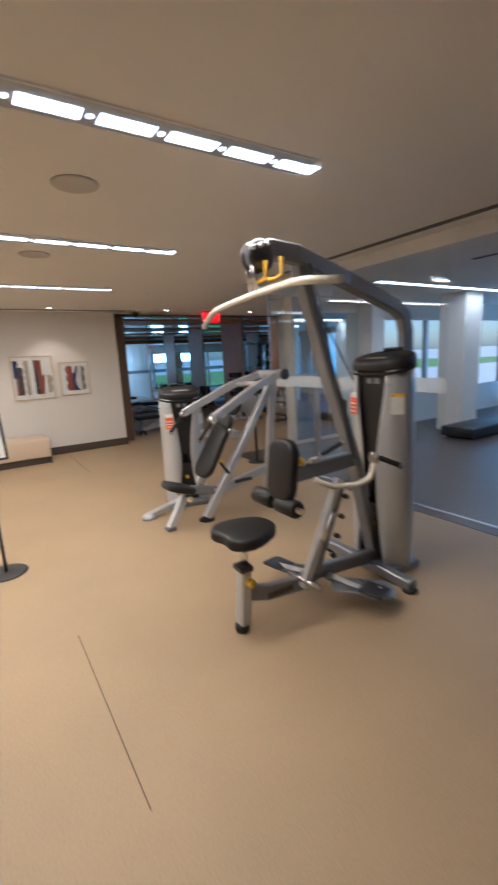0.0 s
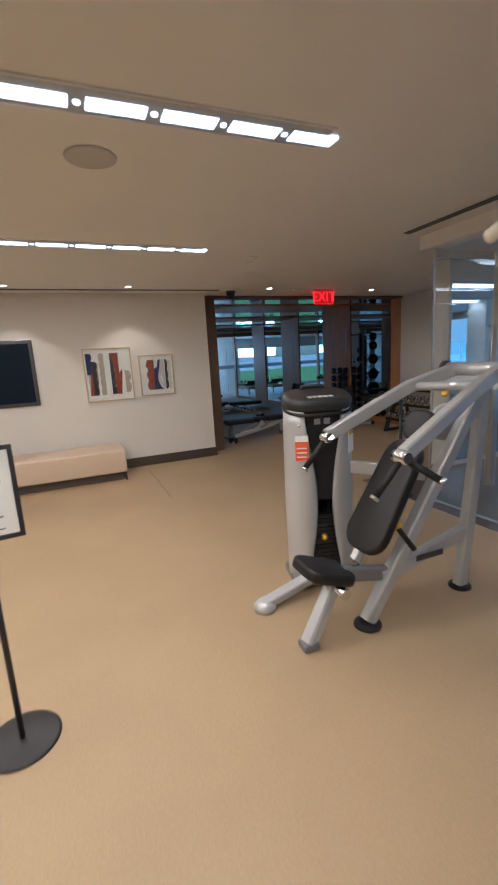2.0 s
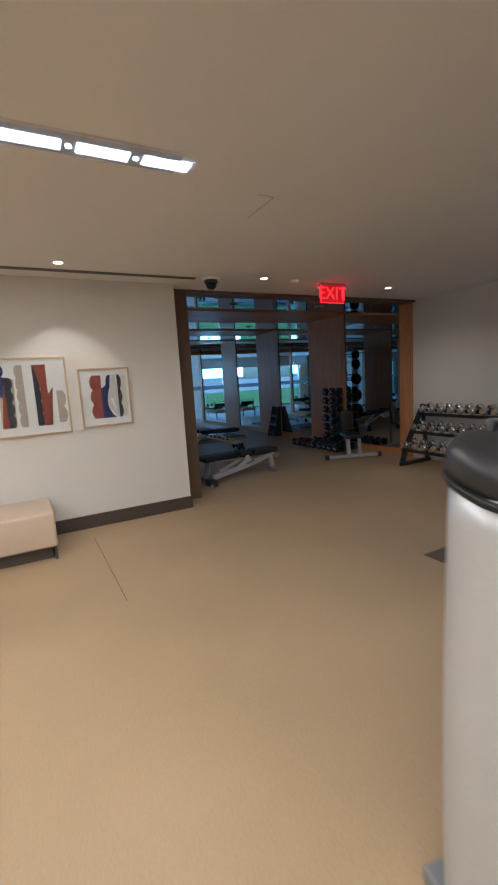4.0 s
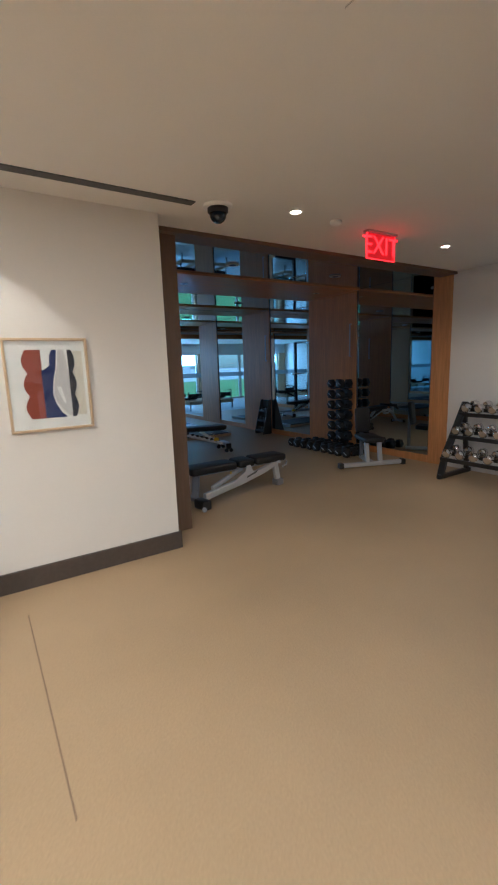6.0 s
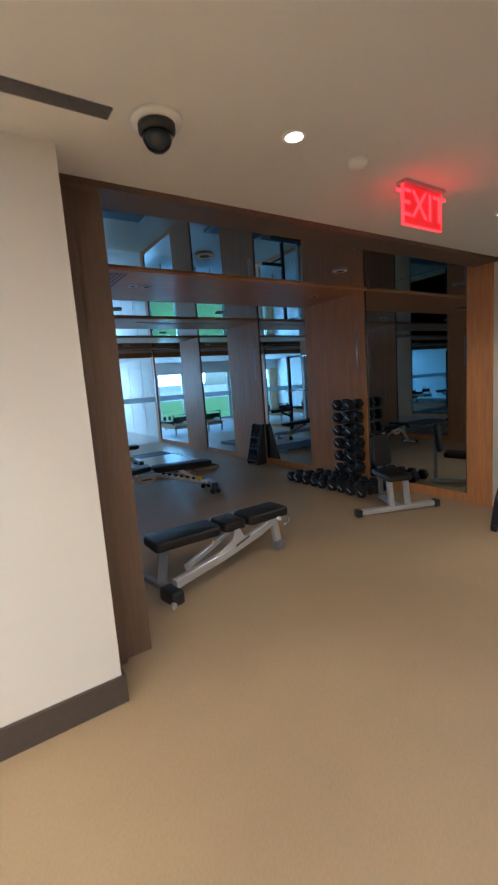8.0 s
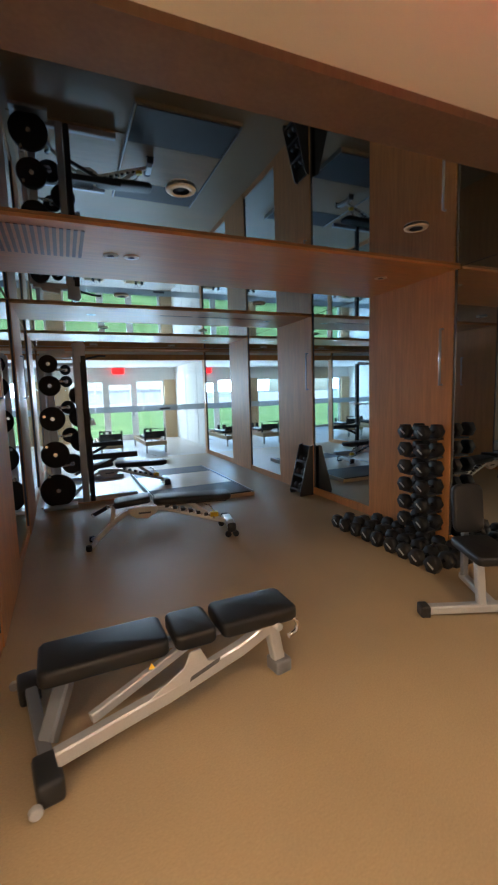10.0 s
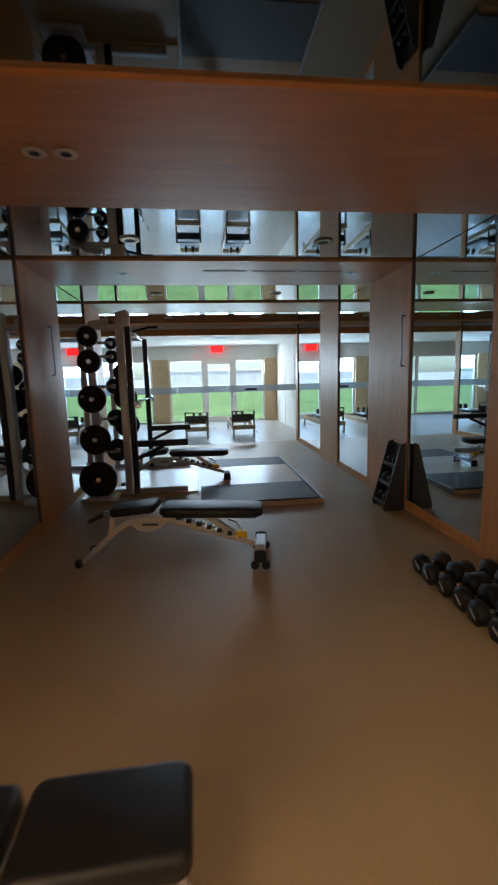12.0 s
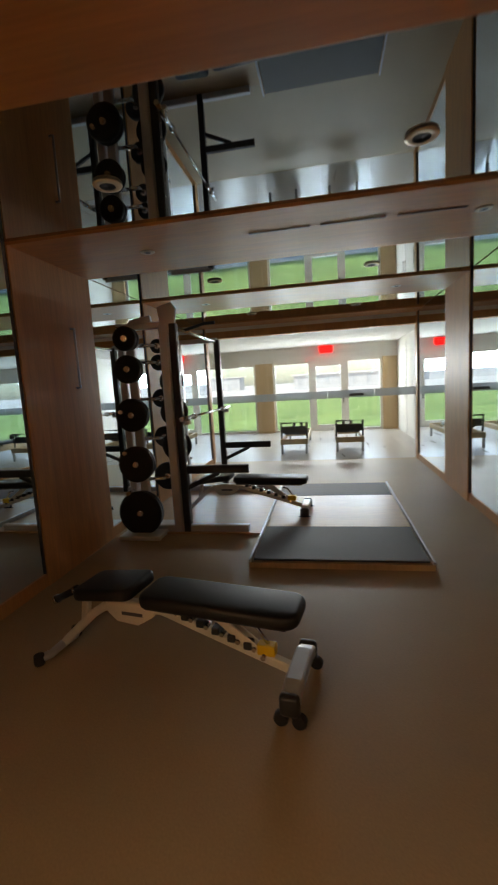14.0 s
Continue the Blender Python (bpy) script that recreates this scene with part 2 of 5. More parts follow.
def lathe(name, prof, material, parent=None, m=None, seg=28):
    bm = bmesh.new()
    rings = []
    for r, z in prof:
        rings.append([bm.verts.new((r * math.cos(2 * math.pi * i / seg), r * math.sin(2 * math.pi * i / seg), z)) for i in range(seg)])
    for A, B in zip(rings, rings[1:]):
        for i in range(seg):
            bm.faces.new((A[i], A[(i + 1) % seg], B[(i + 1) % seg], B[i]))
    bm.faces.new(rings[0][::-1])
    bm.faces.new(rings[-1])
    bmesh.ops.recalc_face_normals(bm, faces=bm.faces)
    if m is not None:
        bm.transform(m)
    ob = mesh_ob(name, bm, material, parent)
    for f in ob.data.polygons:
        f.use_smooth = len(f.vertices) == 4
    return ob


def slab(name, outline, t, material, parent=None, m=None, bevel=0.0, seg=3):
    """A plate: the outline in x, y, with thickness t in z."""
    bm = bmesh.new()
    vs = [bm.verts.new((x, y, -t / 2)) for x, y in outline]
    f = bm.faces.new(vs)
    e = bmesh.ops.extrude_face_region(bm, geom=[f])
    bmesh.ops.translate(bm, verts=[v for v in e["geom"] if isinstance(v, bmesh.types.BMVert)], vec=(0, 0, t))
    bmesh.ops.recalc_face_normals(bm, faces=bm.faces)
    if bevel:
        rim = [ed for ed in bm.edges if abs(ed.verts[0].co.z - ed.verts[1].co.z) < 1e-6]
        bmesh.ops.bevel(bm, geom=rim, offset=bevel, segments=seg, affect="EDGES", profile=0.5)
    if m is not None:
        bm.transform(m)
    return mesh_ob(name, bm, material, parent, smooth=bevel > 0)


def rrect(w, h, r, k=4):
    pts = []
    for cx, cy, a0 in ((w / 2 - r, h / 2 - r, 0), (r - w / 2, h / 2 - r, 90), (r - w / 2, r - h / 2, 180), (w / 2 - r, r - h / 2, 270)):
        for i in range(k + 1):
            a = radians(a0 + 90 * i / k)
            pts.append((cx + r * math.cos(a), cy + r * math.sin(a)))
    return pts


def st(ob, label="", cat=""):
    return tagged(ob, label, cat, kind="structure")


def axes(o, x, z):
    """A pose at o with its x axis along x and its z axis near z."""
    x = Vector(x).normalized()
    y = Vector(z).cross(x).normalized()
    z = x.cross(y)
    return Matrix.Translation(o) @ Matrix((x, y, z)).transposed().to_4x4()


# ---- structure ----
C, CW = 2.75, 2.80
LX, RX = 2.18, 6.29        # mirrored walls of the weights room
st(box("floor", (-8, -8, -0.1), (11.9, 17.6, 0), M["floor"]), "tan speckled rubber sports floor", "floor")
st(box("floor_studio", (-3.0, 17.6, -0.1), (7.2, 23.0, 0.0), M["studio"]), "pale wooden studio floor", "floor")
st(box("ceiling", (-8, -8, C), (11.9, 7.44, C + 0.15), M["ceil"]), "plain painted lobby ceiling", "ceiling")
st(box("ceiling_weights", (1.6, 7.44, CW + 0.031), (6.7, 17.45, CW + 0.15), M["woodx"]), "dark upper ceiling of the weights room", "ceiling")
st(box("ceiling_studio", (-3.0, 17.45, 2.72), (7.2, 23.0, 2.9), M["ceil"]), "white studio ceiling", "ceiling")
st(box("wall_north", (-8, 7.155, 0), (1.865, 7.42, C), M["white"]), "off-white painted wall", "wall")
st(box("baseboard", (-8, 7.135, 0.0), (1.885, 7.155, 0.15), M["base"]), "dark brown baseboard", "baseboard")
st(box("baseboard_end", (1.865, 7.155, 0.0), (1.885, 7.42, 0.15), M["base"]), "dark brown baseboard", "baseboard")
st(box("wall_east", (RX, 4.62, 0), (RX + 0.2, 7.47, C), M["white"]), "off-white painted wall", "wall")
st(box("wall_alcove", (4.3, 4.5, 0), (RX + 0.2, 4.62, C), M["white"]), "plain painted wall", "wall")
st(box("wall_west", (-8.2, -8, 0), (-8, 7.4, C), M["white"]), "plain painted wall", "wall")
st(box("wall_south", (-8, -8.2, 0), (11.9, -8, C), M["white"]), "plain painted wall", "wall")
st(box("trim_header", (1.865, 7.42, C - 0.035), (6.49, 7.68, CW + 0.029), M["shadewood"]), "dark brown wood header trim", "trim")
# The jamb's shadow is in its colour, darker than the wall panels.
st(box("trim_jamb", (1.80, 7.46, 0), (1.985, 7.74, C - 0.035), M["shadewood"], bevel=0.004), "wood jamb with shade in its colour", "trim")


def mirror_wall(name, x, s):
    """One long wall: wood panels at the soffits, mirrors between them; s is the side that faces the room."""
    w = root(name, (x, 7.5, 0), "walnut and mirror panelled wall", "wall", kind="structure")
    back = x - s * 0.2
    lo, hi = min(back, x - s * 0.03) - x, max(back, x - s * 0.03) - x
    box("backing", (lo, 0, 0), (hi, 10.1, CW + 0.02), M["shadewood"], w)
    spans = [("wood", 7.47 if s < 0 else 7.88, 7.77 if s < 0 else 7.9), ("mirror", 7.77 if s < 0 else 7.9, 9.26), ("door", 9.26, 10.53), ("mirror", 10.53, 11.89), ("door", 11.89, 13.05),
             ("mirror", 13.05, 14.4), ("wood", 14.4, 15.46), ("mirror", 15.46, 17.4), ("wood", 17.4, 17.6)]
    for kind, a, b in spans:
        a, b = a - 7.5, b - 7.5
        if kind == "mirror":
            f = sorted((-s * 0.03, 0.0))
            box("kickboard", (f[0], a, 0), (f[1], b, 0.11), M["wood"], w)
            g = sorted((-s * 0.03, -s * 0.012))
            box("mirror", (g[0], a + 0.012, 0.112), (g[1], b - 0.012, CW + 0.02), M["mirror"], w)
            for e0, e1 in ((a, a + 0.012), (b - 0.012, b)):
                box("edge_strip", (f[0], e0, 0.112), (f[1], e1, CW + 0.02), M["steel"], w)
        else:
            f = sorted((-s * 0.03, s * 0.012))
            box("panel", (f[0], a + 0.003, 0), (f[1], b - 0.003, CW + 0.02), M["wood"], w, bevel=0.003)
            if kind == "door":
                y = a + 0.12 if s < 0 else b - 0.42
                tube("handle", [(s * 0.012, y, 1.68), (s * 0.05, y, 1.68), (s * 0.05, y, 2.24), (s * 0.012, y, 2.24)], 0.011, M["alum"], w)
    return w


mirror_wall("wall_weights_east", RX, -1)
mirror_wall("wall_weights_west", LX, 1)


def soffit(y0, y1, lights, slots=0, vent=False):
    b = root("trim_soffit", ((LX + RX) / 2, y0, CW), "walnut ceiling soffit with small downlights", "soffit", kind="structure")
    h = (RX - LX) / 2
    box("board", (-h, 0, -0.012), (h, y1 - y0, 0.03), M["woodx"], b, bevel=0.003)
    for x, dy in lights:
        lathe("downlight", [(0.06, -0.016), (0.062, -0.012), (0.03, -0.010), (0.03, -0.011)], M["brass"], b, pose(x, dy, 0))
        lathe("lens", [(0.028, -0.0175), (0.001, -0.0175), (0.001, -0.016)], M["ink"], b, pose(x, dy, 0))
    for i in range(slots):
        x = -0.21 + i * 0.56
        box("air_slot", (x, 0.40, -0.0165), (x + 0.48, 0.425, -0.012), M["shadewood"], b)
    if vent:
        for i in range(13):
            box("vent_slat", (-1.90 + i * 0.045, 0.12, -0.0165), (-1.875 + i * 0.045, 0.72, -0.012), M["shadewood"], b)
    return b


soffit(9.2, 10.53, [(-1.12, 0.60), (-0.96, 0.60), (1.53, 0.52)], vent=True)
soffit(11.89, 13.05, [(-1.12, 0.55), (1.53, 0.5)], slots=3)
soffit(14.4, 15.46, [(-1.3, 0.5), (1.3, 0.5)])
soffit(16.9, 17.45, [])
for a, b in ((7.68, 9.2), (10.53, 11.89), (13.05, 14.4), (15.46, 16.9)):
    p = st(box("ceiling_mirror", (LX, a, CW + 0.012), (RX, b, CW + 0.028), M["dmirror"]), "dark mirrored ceiling panel", "mirror ceiling")
    my = {7.68: 8.57, 10.53: 11.28}.get(a, (a + b) / 2)
    for x in (-0.86, 0.87):
        q = lathe("downlight", [(0.085, -0.006), (0.08, -0.014), (0.05, -0.015), (0.045, -0.004)], M["brass"], p, pose((LX + RX) / 2 + x, my, CW + 0.012))
        lathe("lens", [(0.046, -0.0155), (0.002, -0.0155), (0.002, -0.012)], M["ink"], p, pose((LX + RX) / 2 + x, my, CW + 0.012))


# glass partition to the studio
def partition():
    w = root("wall_partition", (4.3, 17.55, 0), "frameless glass partition with a frosted band", "glass wall", kind="structure")
    box("header", (-2.1, -0.08, 2.58), (2.5, 0.08, 2.80), M["wood"], w)
    for a, b in ((-2.08, -0.9), (-0.89, 0.3), (0.31, 1.2), (1.21, 2.2)):
        ob = box("pane", (a, -0.006, 0.01), (b, 0.006, 2.58), GLASS, w)
        ob.visible_shadow = False
        ob = box("frosted_band", (a, -0.012, 1.25), (b, -0.008, 1.40), FROST, w)
        ob.visible_shadow = False
    box("post", (2.22, -0.035, 0), (2.29, 0.035, 2.58), M["plastic"], w)
    box("foot_rail", (2.1, -0.05, 0), (2.4, 0.05, 0.05), M["plastic"], w)
    box("latch", (0.72, -0.05, 1.28), (1.0, 0.03, 1.33), M["steel"], w)


partition()
# studio beyond the partition
st(box("wall_studio_east", (6.75, 17.6, 0), (6.95, 23, 2.72), M["white"]), "white cupboard wall", "wall")
st(box("wall_studio_west", (-3.2, 17.6, 0), (-3.0, 23, 2.72), M["palewood"]), "pale wood wall", "wall")
st(box("wall_studio_south", (-3.2, 17.4, 0), (1.98, 17.6, 2.72), M["palewood"]), "pale wood wall", "wall")
st(box("wall_studio_corner", (6.6, 17.48, 0), (6.95, 17.6, 2.72), M["wood"]), "walnut corner", "wall")
st(box("wall_studio_header", (-3.0, 22.8, 2.26), (6.75, 23.0, 2.72), M["white"]), "white wall over the garden doors", "wall")
for a, b in ((-3.0, -1.4), (2.31, 2.87), (6.31, 6.75)):
    st(box("pillar_studio", (a, 22.72, 0), (b, 23.0, 2.26), M["palewood"]), "pale oak pillar between the windows", "pillar")


def garden_window(name, a, b, door=False):
    w = root(name, ((a + b) / 2, 22.86, 0), "white framed garden door" if door else "white framed floor-length window", "door" if door else "window", kind="structure")
    h = (b - a) / 2
    f = 0.16 if door else 0.07
    for p, q in (((-h, -0.04, 0), (f - h, 0.04, 2.26)), ((h - f, -0.04, 0), (h, 0.04, 2.26)), ((f - h, -0.04, 2.08 if door else 2.19), (h - f, 0.04, 2.26)), ((f - h, -0.04, 0), (h - f, 0.04, 0.2 if door else 0.07))):
        box("frame", p, q, M["white"], w, bevel=0.004)
    ob = box("pane", (f - h, -0.005, 0.07), (h - f, 0.005, 2.19), WINDOW, w)
    ob.visible_shadow = False
    if door:
        tube("handle", [(h - 0.1, -0.04, 0.9), (h - 0.1, -0.09, 0.9), (h - 0.1, -0.09, 1.25), (h - 0.1, -0.04, 1.25)], 0.012, M["steel"], w)


garden_window("window_1", -1.4, 0.45)
garden_window("window_2", 0.45, 2.31)
garden_window("window_3", 2.87, 4.1)
garden_window("door_1", 4.1, 5.2, True)
garden_window("window_4", 5.2, 6.31)

# side gym behind glass
st(box("floor_planks", (2.985, -8, 0.0), (11.9, 4.5, 0.004), M["plank"]), "dark grey-brown wooden plank floor", "floor")
st(box("trim_bulkhead", (3.06, -8, 2.62), (3.26, 3.62, C), M["ceil"]), "painted bulkhead over the glass", "trim")
st(box("trim_bulkhead_return", (3.26, 3.42, 2.62), (4.4, 3.62, C), M["ceil"]), "painted bulkhead over the glass", "trim")
st(box("wall_gym_north", (4.3, 4.38, 0.004), (6.6, 4.5, C), M["white"]), "pale wall of the side gym", "wall")
st(box("pillar_gym_grey", (6.02, 4.02, 0.004), (6.40, 4.38, C), M["roller"], bevel=0.01), "pale grey square gym pillar", "pillar")
mw = root("mirror_gym", (4.34, 4.38, 0.08), "tall frameless mirror panels on the gym wall", "mirror", kind="structure")
for k in range(2):
    box("mirror", (k * 0.84, -0.014, 0), (k * 0.84 + 0.83, -0.004, 2.4), M["mirror"], mw)
st(box("wall_gym_north_low", (6.6, 4.38, 0.004), (11.9, 4.5, 0.7), M["white"]), "window parapet", "wall")
st(box("wall_gym_north_high", (6.6, 4.38, 2.35), (11.9, 4.5, C), M["white"]), "window head", "wall")
for x in (6.6, 8.3, 10.0, 11.7):
    st(box("mullion_north", (x, 4.39, 0.7), (x + 0.09, 4.49, 2.35), M["alum"]), "aluminium window mullion", "mullion")
st(box("wall_gym_east_low", (11.9, -8, 0), (12.1, 4.5, 0.5), M["white"]), "window parapet", "wall")
st(box("wall_gym_east_high", (11.9, -8, 2.5), (12.1, 4.5, C), M["white"]), "window head", "wall")
for y in (-8.0, -4.6, -1.2, 2.2):
    st(box("mullion", (11.93, y, 0.5), (12.05, y + 0.5, 2.5), M["white"]), "white window pier", "pillar")


def gym_window(name, a, b):
    w = root(name, (11.99, a, 0.5), "gym window with slim white bars, blue daylight in its glass colour", "window", kind="structure")
    n = max(1, round((b - a) / 0.95))
    d = (b - a) / n
    for k in range(n):
        for z0, z1 in ((0.0, 0.66), (0.69, 1.98)):
            ob = box("pane", (-0.006, k * d + 0.02, z0 + 0.02), (0.006, (k + 1) * d - 0.02, z1), DAYLIGHT_BLUE, w)
            ob.visible_shadow = False
        box("bar", (-0.03, k * d - 0.02, 0), (0.03, k * d + 0.02, 2.0), M["white"], w)
    box("rail", (-0.028, 0.0, 0.655), (0.028, b - a, 0.695), M["white"], w)
    box("sill", (-0.16, 0.0, 0.0), (0.0, b - a, 0.03), M["white"], w, bevel=0.004)


gym_window("window_5", -7.5, -4.6)
gym_window("window_6", -4.1, -1.2)
gym_window("window_7", -0.7, 2.2)
gym_window("window_8", 2.7, 4.38)


def gym_glass():
    w = root("wall_gym_glass", (3.16, 3.52, 0), "frameless glass wall with a frosted band", "glass wall", kind="structure")
    for a, b in ((-1.45, -0.01), (-2.95, -1.46), (-5.4, -4.0), (-7.0, -5.41)):
        for n, lo, hi, mm in (("pane", (-0.006, a, 0.01), (0.006, b, 2.62), GLASS), ("frosted_band", (-0.012, a, 1.25), (-0.008, b, 1.40), FROST)):
            ob = box(n, lo, hi, mm, w)
            ob.visible_shadow = False
    for n, lo, hi, mm in (("pane", (0.01, -0.006, 0.01), (0.90, 0.006, 2.62), GLASS), ("frosted_band", (0.01, -0.012, 1.25), (0.90, -0.008, 1.40), FROST)):
        ob = box(n, lo, hi, mm, w)
        ob.visible_shadow = False
    box("corner_strip", (-0.012, -0.012, 0), (0.008, 0.008, 2.62), M["alum"], w)
    box("post", (0.90, -0.04, 0), (0.98, 0.04, 2.62), M["alum"], w)
    tube("door_handle", [(0.78, -0.02, 0.95), (0.78, -0.06, 0.95), (0.78, -0.06, 1.85), (0.78, -0.02, 1.85)], 0.012, M["chrome"], w)
    for z in (0.0, 2.54):
        box("corner_clamp", (0.005, -0.03, z), (0.16, 0.012, z + 0.08), M["chrome"], w, bevel=0.004)
    box("floor_channel", (-0.02, -7.0, 0.0), (0.02, -0.02, 0.012), M["alum"], w)


gym_glass()
for x, y in ((7.7, 3.2), (9.6, 0.6), (9.6, -2.5)):
    st(box("pillar_gym", (x - 0.28, y - 0.28, 0.004), (x + 0.28, y + 0.28, C), M["white"], bevel=0.01), "white square gym pillar", "pillar")

# ---- outside ----
st(box("ground", (-1500, 23.9, -0.16), (1500, 2500, -0.07), M["pave"]), "pale open ground", "ground")
st(box("lawn", (-60, 23.9, -0.07), (70, 56, -0.06), M["grass"]), "green lawn", "lawn")
st(box("pavement", (-30, 23.0, -0.11), (40, 23.9, -0.05), M["pave"]), "pale paved terrace", "terrace")
st(box("ground_side", (12.1, -60, -0.15), (1500, 23.0, -0.1), M["pave"]), "pale paved court", "ground")


def far_building(x, y, w, h):
    b = root("far_building", (x, y, -0.06), "long grey building across the lawn", "building")
    box("wall", (-w / 2, 0, 0), (w / 2, 10, h), M["facade"], b)
    box("roof", (-w / 2 - 0.4, -0.4, h), (w / 2 + 0.4, 10.4, h + 0.3), M["white"], b)
    n = int(w / 3)
    for i in range(n):
        for z in (0.9, 3.9)[:1 if h < 5 else 2]:
            xx = -w / 2 + (i + 0.5) * w / n
            box("window", (xx - 0.5, -0.05, z), (xx + 0.5, 0.05, z + 1.6), M["blind"], b)


far_building(14, 110, 34, 3.2)
far_building(-50, 180, 40, 5.0)
far_building(80, 190, 50, 5.5)

# ---- lobby things ----
for x, y0, y1 in ((-0.46, -0.58, 0.74), (0.615, 5.2, 6.75)):
    st(box("floor_seam", (x, y0, 0.0), (x + 0.006, y1, 0.0015), M["seam"]), "thin dark floor seam", "seam")


def light_row(y):
    r = root("ceiling_light", (0, y, C), "recessed row of bright rectangular ceiling lamps", "ceiling lamp", "lobby light rows")
    box("trough", (-3.9, -0.15, -0.006), (1.0, 0.045, 0.0), M["trough"], r)
    for e in ((-3.92, -0.16, 1.01, -0.15), (-3.92, 0.045, 1.01, 0.055)):
        box("rim", (e[0], e[1], -0.008), (e[2], e[3], 0.0), M["ceil"], r)
    for i in range(15):
        x = 0.81 - i * 0.325
        box("diffuser", (x, -0.085, -0.010), (x + 0.255, 0.005, -0.006), M["lampw"], r, bevel=0.001)
        if i:
            lathe("bulb", [(0.014, -0.011), (0.016, -0.008), (0.016, -0.006)], M["lampw"], r, pose(x + 0.29, -0.04, 0), seg=14)
    return r


for y in ROWS_Y:
    light_row(y)


def down(x, y, lit=True):
    r = root("downlight", (x, y, C), "small round recessed ceiling downlight", "downlight", "lobby downlights")
    lathe("ring", [(0.058, -0.001), (0.056, -0.008), (0.042, -0.009), (0.040, -0.001)], M["paper"], r)
    lathe("lens", [(0.038, -0.0075), (0.001, -0.0075), (0.001, -0.002)], M["lampg"] if lit else M["ink"], r)


for x, y in ((-3.2, 6.54), (-1.0, 6.54), (0.56, 6.54), (2.81, 6.63), (4.91, 6.71)):
    down(x, y)


def speaker(x, y):
    r = root("ceiling_speaker", (x, y, C), "flat round grey ceiling speaker grille", "speaker", "ceiling speakers")
    lathe("grille", [(0.135, -0.001), (0.132, -0.008), (0.12, -0.010), (0.002, -0.010)], M["grille"], r, seg=36)


speaker(-0.11, 0.88)
speaker(-0.12, 2.68)
speaker(-1.9, 2.68)
st(box("trim_slot_north", (-6, 6.80, C - 0.006), (2.02, 6.88, C), M["ink"]), "black linear air slot in the ceiling", "air slot")
st(box("trim_slot_east", (2.77, -6, C - 0.006), (2.85, 3.54, C), M["ink"]), "black linear air slot in the ceiling", "air slot")
st(box("trim_slot_gym", (4.6, -6, C - 0.006), (4.66, 1.2, C), M["ink"]), "black linear air slot in the ceiling", "air slot")
st(box("trim_access", (1.725, 4.64, C - 0.002), (1.729, 5.02, C), M["blind"]), "thin ceiling panel joint", "trim")
st(box("trim_access_return", (1.60, 4.636, C - 0.002), (1.725, 4.640, C), M["blind"]), "thin ceiling panel joint", "trim")

d = root("dome_camera", (2.20, 6.80, C), "dark dome security camera on a white plate", "camera")
lathe("plate", [(0.11, 0), (0.108, -0.016), (0.08, -0.022)], M["paper"], d)
lathe("housing", [(0.078, -0.02), (0.077, -0.05), (0.066, -0.06)], M["plastic"], d)
lathe("dome", [(0.066, -0.058), (0.060, -0.085), (0.046, -0.108), (0.026, -0.122), (0.002, -0.127)], M["screen"], d)
d = root("smoke_detector", (3.27, 6.66, C), "small white ceiling smoke detector", "detector")
lathe("body", [(0.05, 0), (0.05, -0.018), (0.036, -0.032), (0.002, -0.034)], M["paper"], d)


def text_mesh(name, words, size, material, parent, m, depth=0.002):
    cu = bpy.data.curves.new(name, "FONT")
    cu.body, cu.size, cu.extrude, cu.align_x, cu.align_y = words, size, depth, "CENTER", "CENTER"
    tmp = new("lettering_source", cu)
    me = bpy.data.meshes.new_from_object(tmp.evaluated_get(bpy.context.evaluated_depsgraph_get()))
    bpy.data.objects.remove(tmp)
    me.transform(m)
    me.materials.clear()
    me.materials.append(material)
    ob = new(name, me)
    ob.parent = parent
    return ob


def exit_sign(x, y, top, turn=0):
    r = root("exit_sign", (x, y, top), "glowing red exit sign hung from the ceiling", "exit sign", "exit signs", turn)
    box("canopy", (-0.20, -0.035, -0.022), (0.20, 0.035, 0), M["alum"], r, bevel=0.004)
    box("panel", (-0.185, -0.008, -0.24), (0.185, 0.008, -0.022), M["exitp"], r, bevel=0.002)
    text_mesh("lettering", "EXIT", 0.225, M["exitm"], r, pose(0, -0.011, -0.13, 90, 0, 0))
    text_mesh("lettering", "EXIT", 0.225, M["exitm"], r, pose(0, 0.011, -0.13, 90, 0, 180))
    for p, q in (((-0.185, -0.010, -0.246), (0.185, 0.010, -0.24)), ((-0.191, -0.010, -0.246), (-0.185, 0.010, -0.022)), ((0.185, -0.010, -0.246), (0.191, 0.010, -0.022))):
        box("edge", p, q, M["exitm"], r)
    return r


exit_sign(3.885, 6.70, C)
exit_sign(4.6, 22.6, 2.72)


def wavy(x0, x1, z0, z1, amp, n, side):
    """An upright strip with one scalloped edge."""
    k = n * 8
    pts = [(x0, z0), (x1, z0)] if side > 0 else [(x1, z1), (x0, z1)]
    for i in range(k + 1):
        t = i / k
        w = amp * abs(math.sin(math.pi * n * t))
        if side > 0:
            pts.append((x1 + w, z0 + (z1 - z0) * t))
        else:
            pts.append((x0 - w, z1 + (z0 - z1) * t))
    if side > 0:
        pts.append((x0, z1))
    else:
        pts.append((x1, z0))
    return pts


